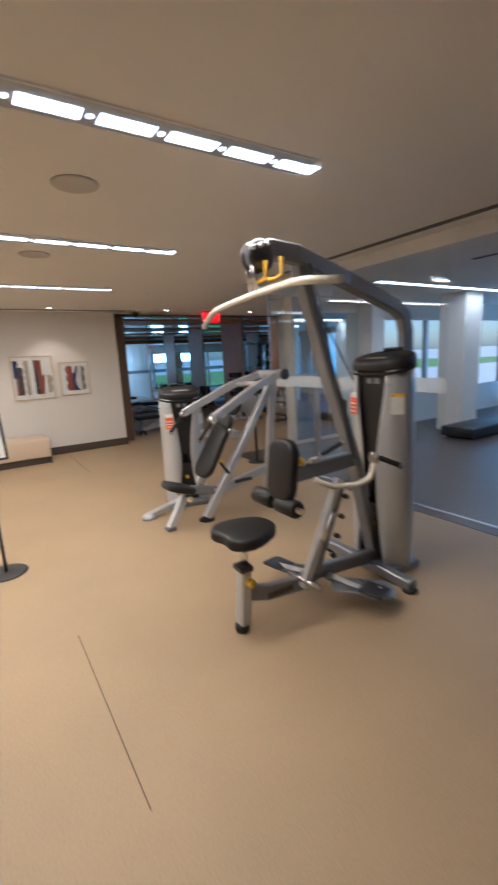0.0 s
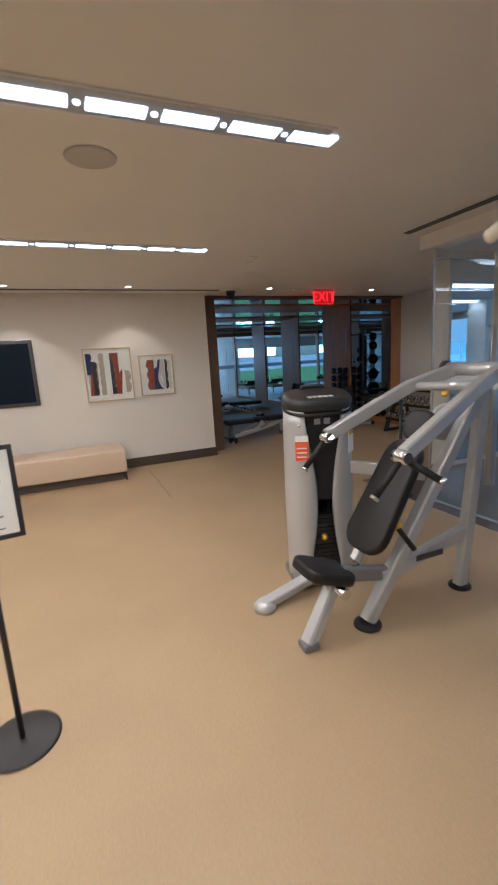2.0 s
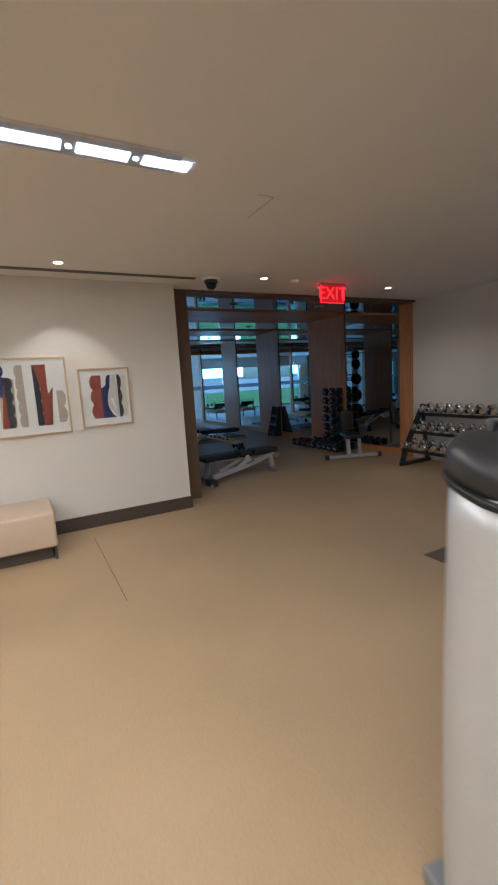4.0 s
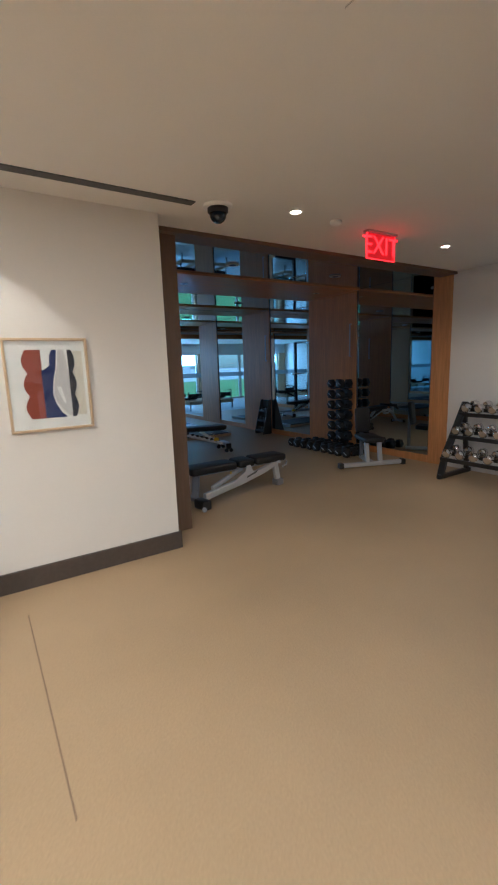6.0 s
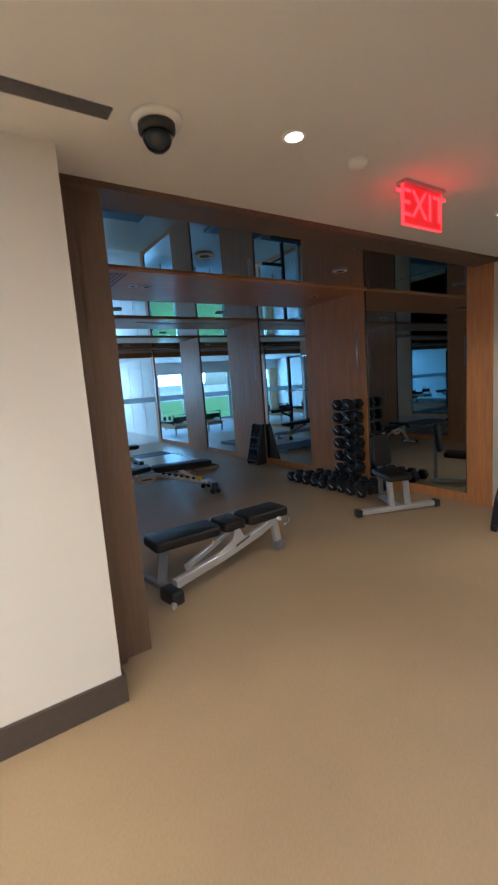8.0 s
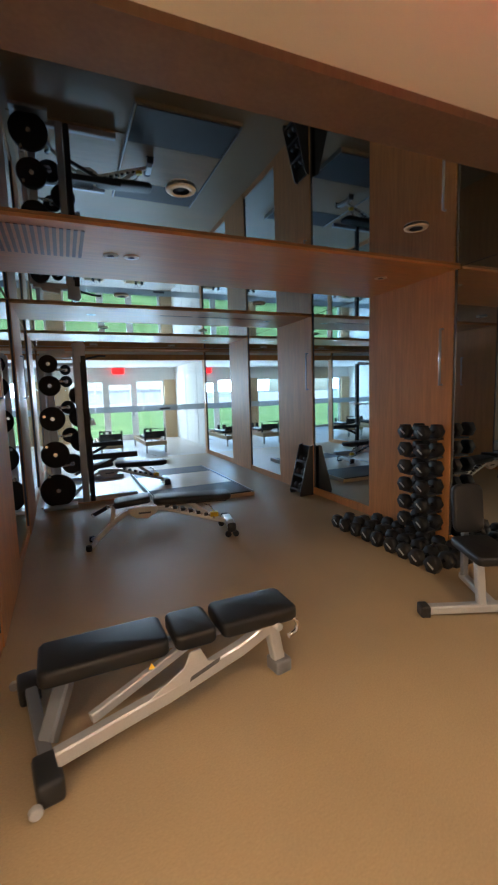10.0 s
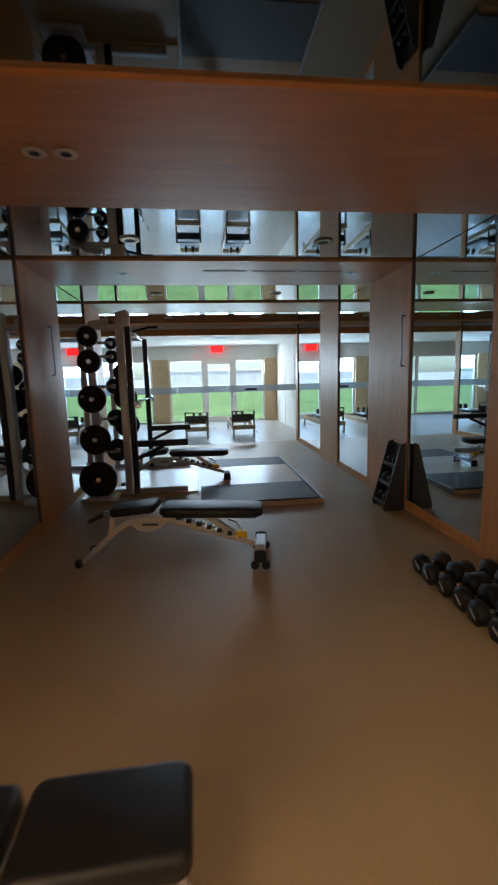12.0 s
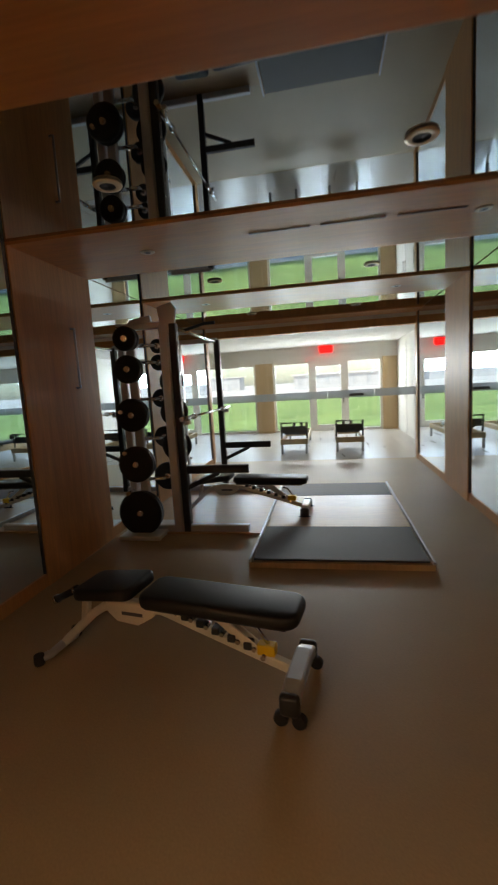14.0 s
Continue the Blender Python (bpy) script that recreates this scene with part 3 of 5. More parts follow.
def picture(x, z, w, h, shapes):
    r = root("framed_picture", (x, 7.155, z), "abstract cut-paper print in a pale gold frame", "picture", "wall pictures")
    f = 0.018
    for p, q in (((-w / 2, -0.035, 0), (w / 2, 0, f)), ((-w / 2, -0.035, h - f), (w / 2, 0, h)), ((-w / 2, -0.035, f), (f - w / 2, 0, h - f)), ((w / 2 - f, -0.035, f), (w / 2, 0, h - f))):
        box("frame", p, q, M["gold"], r, bevel=0.003)
    box("paper", (f - w / 2, -0.014, f), (w / 2 - f, -0.004, h - f), M["paper"], r)
    for i, (mm, pts) in enumerate(shapes):
        slab("print_shape", pts, 0.0012, M[mm], r, pose(0, -0.0155 - 0.0009 * i, 0, 90, 0, 0))
    ob = box("glazing", (f - w / 2, -0.031, f), (w / 2 - f, -0.029, h - f), GLASS, r)
    ob.visible_shadow = False


picture(0.21, 1.12, 0.72, 0.82, [
    ("taupe", [(-0.3, 0.1), (-0.17, 0.1), (-0.15, 0.6), (-0.3, 0.62)]), ("navy", wavy(-0.32, -0.25, 0.42, 0.74, 0.02, 3, 1)), ("rust", [(-0.30, 0.1), (-0.24, 0.1), (-0.20, 0.46), (-0.26, 0.46)]),
    ("charcoal", wavy(-0.24, -0.19, 0.1, 0.62, 0.025, 4, 1)), ("taupe", wavy(-0.12, -0.06, 0.1, 0.74, 0.018, 5, -1)),
    ("charcoal", wavy(0.03, 0.08, 0.1, 0.74, 0.025, 5, 1)), ("rust", [(0.09, 0.1), (0.14, 0.1), (0.155, 0.3), (0.16, 0.74), (0.04, 0.74), (0.09, 0.5)]),
    ("rust", [(0.15, 0.42), (0.21, 0.5), (0.17, 0.1), (0.13, 0.1)]), ("taupe", wavy(0.24, 0.30, 0.12, 0.46, 0.03, 2, 1))])
picture(0.957, 1.15, 0.55, 0.65, [
    ("cream", [(0.165, 0.10), (0.235, 0.10), (0.235, 0.56), (0.15, 0.56)]),
    ("rust", wavy(-0.135, -0.04, 0.09, 0.57, 0.03, 3, -1)),
    ("navy", [(-0.045, 0.09), (0.10, 0.09), (0.06, 0.13), (0.03, 0.19), (0.015, 0.26), (0.025, 0.35), (0.05, 0.44), (0.065, 0.57), (0.035, 0.57), (0.015, 0.53), (0.01, 0.46), (-0.03, 0.43), (-0.045, 0.43)]),
    ("dove", [(0.075, 0.57), (0.115, 0.57), (0.135, 0.4), (0.145, 0.10), (0.115, 0.10), (0.07, 0.15), (0.04, 0.20), (0.025, 0.26), (0.035, 0.36), (0.06, 0.46)]),
    ("paper", [(0.045, 0.31), (0.075, 0.31), (0.10, 0.19), (0.085, 0.19)]),
    ("charcoal", wavy(0.135, 0.16, 0.09, 0.57, 0.022, 3, 1))])

r = root("wall_screen", (-1.25, 7.155, 1.15), "dark flat screen set in the wall", "screen")
box("frame", (-0.52, -0.035, 0), (0.44, 0, 0.95), M["steel"], r, bevel=0.008)
box("display", (-0.47, -0.039, 0.05), (0.39, -0.036, 0.90), M["screen"], r)

r = root("upholstered_bench", (-0.6, 6.72, 0), "cream leather bench on a dark plinth", "bench")
box("seat", (-0.85, -0.33, 0.12), (0.85, 0.33, 0.46), M["leather"], r, bevel=0.03, seg=3)
box("plinth", (-0.80, -0.26, 0.0), (0.80, 0.26, 0.12), M["base"], r)
for x in (-0.84, 0.815):
    box("leg", (x, -0.32, 0), (x + 0.025, 0.32, 0.125), M["base"], r)

r = root("stanchion", (3.0, 3.80, 0), "slim black post on a round floor base", "post")
lathe("base", [(0.15, 0), (0.15, 0.008), (0.13, 0.016), (0.02, 0.02)], M["plastic"], r, seg=36)
tube("pole", [(0, 0, 0.015), (0, 0, 1.16)], 0.02, M["plastic"], r, seg=14)
lathe("cap", [(0.028, 0), (0.03, 0.02), (0.018, 0.045), (0.002, 0.05)], M["plastic"], r, pose(0, 0, 1.15), seg=16)

r = root("sign_stand", (-0.78, 2.03, 0), "black floor stand holding a framed notice", "sign stand", turn=8)
lathe("base", [(0.165, 0), (0.165, 0.008), (0.15, 0.014), (0.02, 0.018)], M["plastic"], r, seg=40)
tube("pole", [(0, 0, 0.01), (0, 0, 1.02)], 0.013, M["plastic"], r)
sm = pose(0, 0, 1.17, -12, 0, 0)
for p, q in (((-0.15, -0.01, -0.195), (0.15, 0.012, -0.175)), ((-0.15, -0.01, 0.175), (0.15, 0.012, 0.195)), ((-0.15, -0.01, -0.175), (-0.13, 0.012, 0.175)), ((0.13, -0.01, -0.175), (0.15, 0.012, 0.175))):
    box("frame", p, q, M["plastic"], r, m=sm, bevel=0.003)
box("notice", (-0.13, -0.004, -0.175), (0.13, 0.004, 0.175), M["paper"], r, m=sm)
for x, z, w, h in ((-0.05, 0.09, 0.05, 0.035), (-0.05, 0.06, 0.07, 0.006), (0.05, 0.05, 0.03, 0.04), (0.08, 0.05, 0.015, 0.03), (-0.05, -0.05, 0.04, 0.045), (-0.05, -0.085, 0.07, 0.006), (0.05, -0.06, 0.035, 0.05), (0.05, -0.10, 0.06, 0.006), (0.0, -0.15, 0.16, 0.005)):
    box("print_mark", (x - w / 2, -0.0055, z - h / 2), (x + w / 2, -0.004, z + h / 2), M["ink"] if h < 0.01 else M["taupe"], r, m=sm)


def weight_tower(r, cx, cy, turn, h):
    """A weight stack between two curved shrouds; local x is its width."""
    m = pose(cx, cy, 0, 0, 0, turn)
    for s in (-1, 1):
        bm = bmesh.new()
        rows, cols = 14, 12
        outer, inner = [], []
        for k in range(rows + 1):
            t = k / rows
            front = radians(-74 - 30 * math.sin(math.pi * min(1, t * 1.05)) ** 1.3)
            bulge = 1.0 + 0.06 * math.sin(math.pi * t)
            ring = []
            for q in range(cols + 1):
                a = front + (radians(80) - front) * q / cols
                ring.append((s * (0.10 + 0.14 * math.cos(a) * bulge), 0.15 * math.sin(a) * bulge))
            z = 0.03 + (h - 0.125) * t
            outer.append([bm.verts.new((x, y, z)) for x, y in ring])
            inner.append([bm.verts.new((x - s * 0.014, y * 0.92, z)) for x, y in ring])
        for k in range(rows):
            for q in range(cols):
                bm.faces.new((outer[k][q], outer[k][q + 1], outer[k + 1][q + 1], outer[k + 1][q]))
                bm.faces.new((inner[k][q], inner[k + 1][q], inner[k + 1][q + 1], inner[k][q + 1]))
            for q in (0, cols):
                bm.faces.new((outer[k][q], outer[k + 1][q], inner[k + 1][q], inner[k][q]))
        for k in (0, rows):
            for q in range(cols):
                bm.faces.new((outer[k][q], outer[k][q + 1], inner[k][q + 1], inner[k][q]))
        bmesh.ops.recalc_face_normals(bm, faces=bm.faces)
        bm.transform(m)
        ob = mesh_ob("shroud", bm, M["silver"], r)
        for f in ob.data.polygons:
            f.use_smooth = abs(f.normal.z) < 0.5
        for z in (0.12, h - 0.2):
            lathe("rivet", [(0.009, 0), (0.008, 0.004), (0.001, 0.006)], M["chrome"], r, m @ pose(s * 0.165, -0.132, z, 90, 0, s * 25), seg=10)
    box("front_shield", (-0.13, -0.115, h * 0.46), (0.13, -0.105, h - 0.12), M["plastic"], r, m=m, bevel=0.004)
    for x in (-0.035, 0.035):
        box("shield_mark", (x - 0.022, -0.119, h - 0.20), (x + 0.022, -0.1152, h - 0.16), M["blind"], r, m=m)
    box("instruction_label", (-0.045, -0.002, -0.075), (0.045, 0.002, 0.075), M["paper"], r, m=m @ pose(0.211, -0.102, h - 0.34, 0, 0, 48))
    box("label_band", (-0.045, -0.0028, 0.05), (0.045, 0.0, 0.072), M["yellow"], r, m=m @ pose(0.211, -0.102, h - 0.34, 0, 0, 48))
    box("weight_stack", (-0.12, -0.09, 0.08), (0.12, 0.09, 0.52), M["rubber"], r, m=m)
    for i in range(13):
        box("weight_plate", (-0.13, -0.10, 0.10 + i * 0.033), (0.13, 0.10, 0.128 + i * 0.033), M["plastic"], r, m=m, bevel=0.003)
    box("back_cover", (-0.14, 0.03, 0.52), (0.14, 0.06, h - 0.1), M["plastic"], r, m=m)
    for x in (-0.06, 0.06):
        tube("guide_rod", [m @ Vector((x, -0.03, 0.06)), m @ Vector((x, -0.03, h - 0.1))], 0.010, M["steel"], r)
    tube("cable", [m @ Vector((0, -0.05, 0.5)), m @ Vector((0, -0.05, h - 0.1))], 0.006, M["chrome"], r)
    slab("cap", rrect(0.49, 0.335, 0.155, 6), 0.10, M["plastic"], r, m @ pose(0, 0, h - 0.045, 13, 0, 0), bevel=0.04, seg=4)
    slab("cap_lip", rrect(0.50, 0.345, 0.16, 6), 0.018, M["black"], r, m @ pose(0, 0, h - 0.092, 13, 0, 0), bevel=0.005)
    for x in (-0.075, -0.037, 0.0, 0.037, 0.075):
        box("name_mark", (x - 0.014, -0.10, 0.048), (x + 0.014, -0.06, 0.053), M["blind"], r, m=m @ pose(0, 0, h - 0.045, 13, 0, 0))
    tube("cap_handle", [m @ Vector((-0.08, 0.10, h - 0.01)), m @ Vector((-0.07, 0.11, h + 0.045)), m @ Vector((0.07, 0.11, h + 0.045)), m @ Vector((0.08, 0.10, h - 0.02))], 0.016, M["plastic"], r)
    box("base", (-0.24, -0.16, 0), (0.24, 0.16, 0.07), M["grey"], r, m=m, bevel=0.015)
    lathe("pin", [(0.022, 0), (0.022, 0.02), (0.008, 0.03)], M["yellow"], r, m @ pose(0.0, -0.105, 0.36, 90, 0, 0), seg=12)
    lm = m @ pose(-0.158, -0.152, h - 0.35, 0, 0, -17)
    box("warning_label", (-0.044, -0.004, -0.085), (0.044, 0.004, 0.045), M["orange"], r, m=lm)
    box("label_head", (-0.044, -0.004, 0.046), (0.044, 0.004, 0.085), M["paper"], r, m=lm)
    for z in (-0.06, -0.03, 0.0):
        box("label_line", (-0.034, -0.0052, z - 0.004), (0.034, -0.0042, z + 0.004), M["paper"], r, m=lm)



def grip(r, a, b, rr=0.019):
    a, b = Vector(a), Vector(b)
    tube("grip", [a, b], rr, M["rubber"], r)
    d = (b - a).normalized()
    for p, q in ((a - d * 0.02, a), (b, b + d * 0.02)):
        tube("collar", [p, q], rr + 0.006, M["chrome"], r)


def foot_pad(r, x, y, rr=0.055):
    lathe("foot", [(rr, 0), (rr, 0.012), (rr * 0.8, 0.02), (rr * 0.5, 0.022)], M["rubber"], r, pose(x, y, 0), seg=18)


# pull-down machine
def pulldown():
    r = root("pulldown_machine", (0, 0, 0), "silver-grey pull-down weight machine with black pads", "gym machine", "weight machines")
    tube("seat_post", [(0.43, 0.15, 0.05), (0.46, 0.155, 0.42)], 0, M["silver"], r, section=(0.07, 0.09))
    tube("seat_tube", [(0.455, 0.155, 0.40), (0.48, 0.16, 0.60)], 0.024, M["chrome"], r)
    box("post_collar", (0.41, 0.10, 0.40), (0.50, 0.21, 0.44), M["plastic"], r, bevel=0.01)
    lathe("castor", [(0.042, 0), (0.046, 0.02), (0.046, 0.04), (0.03, 0.055)], M["rubber"], r, pose(0.42, 0.148, 0), seg=18)
    seat = [(-0.20, -0.11), (-0.10, -0.20), (0.05, -0.175), (0.17, -0.11), (0.20, 0.0), (0.17, 0.11), (0.05, 0.175), (-0.10, 0.20), (-0.20, 0.11), (-0.165, 0.0)]
    for _ in range(2):
        seat = [(p[0] + (q[0] - p[0]) * f, p[1] + (q[1] - p[1]) * f) for p, q in zip(seat, seat[1:] + seat[:1]) for f in (0.25, 0.75)]
    slab("seat", seat, 0.075, M["black"], r, axes((0.49, 0.16, 0.64), (1, 0.1, 0), (0, 0, 1)), bevel=0.024)
    lathe("adjust_knob", [(0.028, 0), (0.03, 0.03), (0.012, 0.045)], M["yellow"], r, pose(0.46, 0.10, 0.34, 90, 0, 0), seg=16)
    tube("base_beam", [(0.46, 0.15, 0.25), (0.62, 0.12, 0.21), (0.85, 0.10, 0.20), (1.02, 0.12, 0.22), (1.75, 0.2, 0.10)], 0, M["grey"], r, section=(0.06, 0.10))
    box("name_mark", (0.58, 0.075, 0.185), (0.78, 0.079, 0.225), M["steel"], r)
    # back and thigh pads
    slab("back_pad", rrect(0.40, 0.26, 0.09), 0.07, M["black"], r, axes((0.80, 0.17, 0.98), (0.12, 0, 1), (-1, 0, 0.12)), bevel=0.024)
    for a, b in ((0.0, 0.20), (0.25, 0.46)):
        tube("roller_pad", [(0.78, a, 0.755), (0.78, a + 0.015, 0.755), (0.78, b - 0.015, 0.755), (0.78, b, 0.755)], 0.058, M["black"], r, seg=18, ends=[0.85, 1, 1, 0.85])
    tube("roller_bar", [(0.78, -0.03, 0.755), (0.78, 0.48, 0.755)], 0.02, M["chrome"], r)
    tube("pad_arm", [(0.84, 0.17, 0.93), (1.50, 0.22, 0.93)], 0, M["grey"], r, section=(0.07, 0.11))
    tube("pad_slide", [(0.86, 0.17, 0.86), (0.84, 0.17, 0.76)], 0.02, M["chrome"], r)
    lathe("adjust_knob", [(0.03, 0), (0.032, 0.03), (0.014, 0.05)], M["yellow"], r, pose(0.93, 0.15, 0.99), seg=16)
    tube("lever", [(0.98, 0.16, 0.98), (1.08, 0.06, 1.06)], 0.014, M["chrome"], r)
    grip(r, (1.06, 0.08, 1.05), (1.14, -0.02, 1.13), 0.016)
    # frame
    tube("front_post", [(1.0, 0.20, 2.24), (1.25, 0.22, 1.55), (1.50, 0.22, 0.90), (1.72, 0.22, 0.08)], 0, M["grey"], r, section=(0.10, 0.075))
    tube("top_arm", [(0.60, 0.15, 2.25), (0.75, 0.16, 2.30), (0.95, 0.17, 2.29), (1.49, 0.28, 2.19), (2.03, 0.30, 2.03), (2.13, 0.30, 1.96), (2.17, 0.30, 1.84), (2.17, 0.30, 0.05)], 0, M["grey"], r, section=(0.085, 0.11))
    for dy in (-0.035, 0.035):
        lathe("pulley_cover", [(0.085, 0), (0.09, 0.006), (0.07, 0.012), (0.002, 0.014)], M["steel"], r, pose(0.66, 0.15 + dy, 2.25, 90, 0, 0), seg=24)
    for i in range(3):
        lathe("bolt", [(0.015, 0), (0.016, 0.014), (0.009, 0.022)], M["chrome"], r, pose(0.59 + 0.05 * i, 0.095, 2.28 + 0.015 * i, 90, 0, 0), seg=12)
    for x, y in ((0.61, 0.14), (0.63, 0.22)):
        tube("hanger", [(x, y, 2.24), (x + 0.03, y, 2.06)], 0.012, M["chrome"], r)
    for x, y in ((0.68, 0.10), (0.70, -0.02)):
        tube("hook", [(x, y, 2.22), (x, y, 2.13), (x - 0.02, y + 0.03, 2.11), (x - 0.05, y + 0.06, 2.11)], 0.011, M["yellow"], r)
    tube("lat_bar", [(0.70, 0.93, 1.935), (0.66, 0.72, 2.00), (0.65, 0.62, 2.02), (0.65, 0.20, 2.05), (0.63, -0.20, 2.055), (0.63, -0.28, 2.05), (0.66, -0.50, 2.02)], 0.020, M["cream"], r, seg=14)
    tube("cable", [(1.04, 0.14, 2.24), (1.42, 0.14, 0.95)], 0.005, M["rubber"], r)
    tube("cable", [(1.00, 0.22, 2.24), (1.50, 0.22, 1.5)], 0.005, M["rubber"], r)
    # low row
    tube("foot_strut", [(1.13, 0.0, 0.89), (0.84, 0.04, 0.20)], 0, M["silver"], r, section=(0.062, 0.05))
    tube("strut_loop", [(1.06, -0.03, 0.70), (0.98, -0.07, 0.68), (0.93, -0.07, 0.57), (0.96, -0.03, 0.49)], 0.013, M["chrome"], r)
    tube("strut_crossbar", [(0.86, -0.10, 0.24), (0.84, 0.18, 0.24)], 0.022, M["chrome"], r)
    slab("foot_deck", [(-0.20, -0.09), (0.20, -0.12), (0.24, 0.0), (0.20, 0.12), (-0.20, 0.09)], 0.016, M["grey"], r, pose(1.22, -0.10, 0.13, 0, 8, -35), bevel=0.005)
    for x, y in ((1.12, -0.06), (1.27, -0.06), (1.30, -0.20)):
        lathe("bolt", [(0.013, 0), (0.012, 0.008), (0.004, 0.012)], M["chrome"], r, pose(x, y, 0.135), seg=10)
    tube("strut_rail", [(1.22, 0.06, 0.86), (0.98, 0.08, 0.24)], 0, M["grey"], r, section=(0.05, 0.05))
    box("caution_label", (1.065, -0.012, 0.80), (1.115, -0.006, 0.83), M["yellow"], r)
    tube("row_handle", [(0.92, 0.0, 0.93), (0.96, -0.02, 0.90), (1.05, -0.04, 0.86), (1.20, -0.10, 0.86), (1.27, -0.14, 0.90), (1.29, -0.16, 1.02)], 0.017, M["cream"], r, seg=12)
    grip(r, (1.27, -0.16, 1.05), (1.40, -0.26, 0.98), 0.017)
    lathe("hinge", [(0.035, 0), (0.035, 0.05), (0.02, 0.06)], M["chrome"], r, pose(1.29, -0.13, 1.03, 90, 0, 0), seg=16)
    for x, y, s in ((0.98, 0.50, 8), (1.04, 0.34, -8), (1.25, -0.20, 6)):
        slab("footplate", rrect(0.24, 0.17, 0.03), 0.014, M["steel"], r, pose(x, y, 0.14, s, 12, 24), bevel=0.004)
    tube("plate_arm", [(1.00, 0.12, 0.20), (0.98, 0.50, 0.12)], 0.025, M["silver"], r)
    tube("plate_arm", [(1.10, 0.10, 0.17), (1.25, -0.22, 0.10)], 0.03, M["silver"], r)
    tube("cross_foot", [(1.62, -0.22, 0.05), (1.66, 0.65, 0.05)], 0, M["grey"], r, section=(0.08, 0.08))
    foot_pad(r, 1.62, -0.20)
    foot_pad(r, 1.66, 0.62)
    weight_tower(r, 1.82, 0.22, -90, 1.66)
    for i in range(4):
        lathe("strut_stop", [(0.018, 0), (0.018, 0.03), (0.01, 0.04)], M["plastic"], r, pose(1.20 - 0.04 * i, 0.03, 0.75 - 0.13 * i, 90, 0, 0), seg=10)
    return r


pulldown()


# incline press machine
def press():
    r = root("press_machine", (0, 0, 0), "silver incline press machine with black pads", "gym machine", "weight machines")
    hub = Vector((2.13, 2.06, 1.50))
    tube("hub_bar", [(2.10, 1.84, 1.50), (2.12, 2.36, 1.50)], 0.045, M["silver"], r, seg=16)
    for y in (1.82, 2.38):
        lathe("hub_cap", [(0.06, 0), (0.06, 0.02), (0.03, 0.028)], M["steel"], r, pose(2.11, y, 1.50, 90, 0, 0), seg=18)
    for s, y in ((-1, 1.72), (1, 2.42)):
        yh = 1.94 if s < 0 else 2.28
        tube("press_arm", [(2.14, yh, 1.51), (1.75, (yh + y) / 2, 1.40), (1.14, y, 1.13)], 0, M["silver"], r, section=(0.06, 0.085))
        lathe("arm_joint", [(0.035, 0), (0.04, 0.03), (0.04, 0.07), (0.03, 0.09)], M["chrome"], r, pose(1.13, y + 0.045, 1.12, 90, 0, 0), seg=16)
        grip(r, (1.12, y, 1.10), (0.98, y + 0.02, 0.93), 0.019)
        grip(r, (1.14, y - s * 0.03, 1.12), (1.22, y + s * 0.17, 1.02), 0.019)
    tube("rear_leg", [(2.12, 2.06, 1.46), (1.97, 2.06, 0.02)], 0, M["silver"], r, section=(0.085, 0.07))
    tube("main_strut", [(2.08, 2.06, 1.38), (1.13, 2.00, 0.03)], 0, M["silver"], r, section=(0.075, 0.09))
    tube("lower_strut", [(1.25, 2.02, 0.28), (2.0, 2.06, 0.42)], 0, M["silver"], r, section=(0.06, 0.09))
    box("name_mark", (1.5, 1.985, 0.335), (1.72, 1.988, 0.375), M["steel"], r, m=pose(0, 0, 0, 0, 0, 0))
    tube("seat_leg", [(0.70, 1.98, 0.03), (0.95, 2.05, 0.37)], 0, M["silver"], r, section=(0.08, 0.08))
    tube("seat_link", [(0.98, 2.05, 0.36), (1.28, 2.03, 0.30)], 0, M["grey"], r, section=(0.06, 0.09))
    foot_pad(r, 1.13, 2.0, 0.085)
    foot_pad(r, 1.97, 2.06, 0.075)
    box("foot_shoe", (0.655, 1.935, 0), (0.75, 2.03, 0.045), M["grey"], r, bevel=0.01)
    tube("side_foot", [(0.63, 2.45, 0.035), (0.75, 2.46, 0.06), (1.00, 2.50, 0.10), (1.22, 2.62, 0.08)], 0, M["silver"], r, section=(0.09, 0.055))
    lathe("foot_disc", [(0.075, 0), (0.075, 0.03), (0.05, 0.06), (0.002, 0.064)], M["silver"], r, pose(0.64, 2.45, 0), seg=20)
    tube("tower_link", [(1.36, 2.56, 0.86), (1.72, 2.15, 0.84)], 0, M["silver"], r, section=(0.05, 0.09))
    slab("seat", rrect(0.33, 0.29, 0.08), 0.07, M["black"], r, axes((0.86, 2.06, 0.405), (1, 0, -0.36), (0.36, 0, 1)), bevel=0.022)
    bp = axes((1.31, 2.06, 0.785), (0.52, 0, 0.85), (-0.85, 0, 0.52))
    slab("back_pad", [(x, y * (1.0 - 0.12 * (x > 0.1))) for x, y in rrect(0.74, 0.34, 0.13, 5)], 0.07, M["black"], r, bp, bevel=0.024)
    slab("head_pad", rrect(0.20, 0.24, 0.09, 5), 0.07, M["black"], r, axes((1.58, 2.06, 1.185), (0.40, 0, 0.9), (-0.9, 0, 0.40)), bevel=0.024)
    tube("pad_rail", [(1.08, 2.06, 0.42), (1.69, 2.06, 1.22)], 0, M["silver"], r, section=(0.05, 0.05))
    tube("lever", [(1.30, 1.93, 0.62), (1.36, 1.86, 0.50)], 0.016, M["rubber"], r)
    lathe("adjust_knob", [(0.022, 0), (0.024, 0.02), (0.01, 0.03)], M["yellow"], r, pose(1.31, 1.95, 0.63, 90, 0, 0), seg=12)
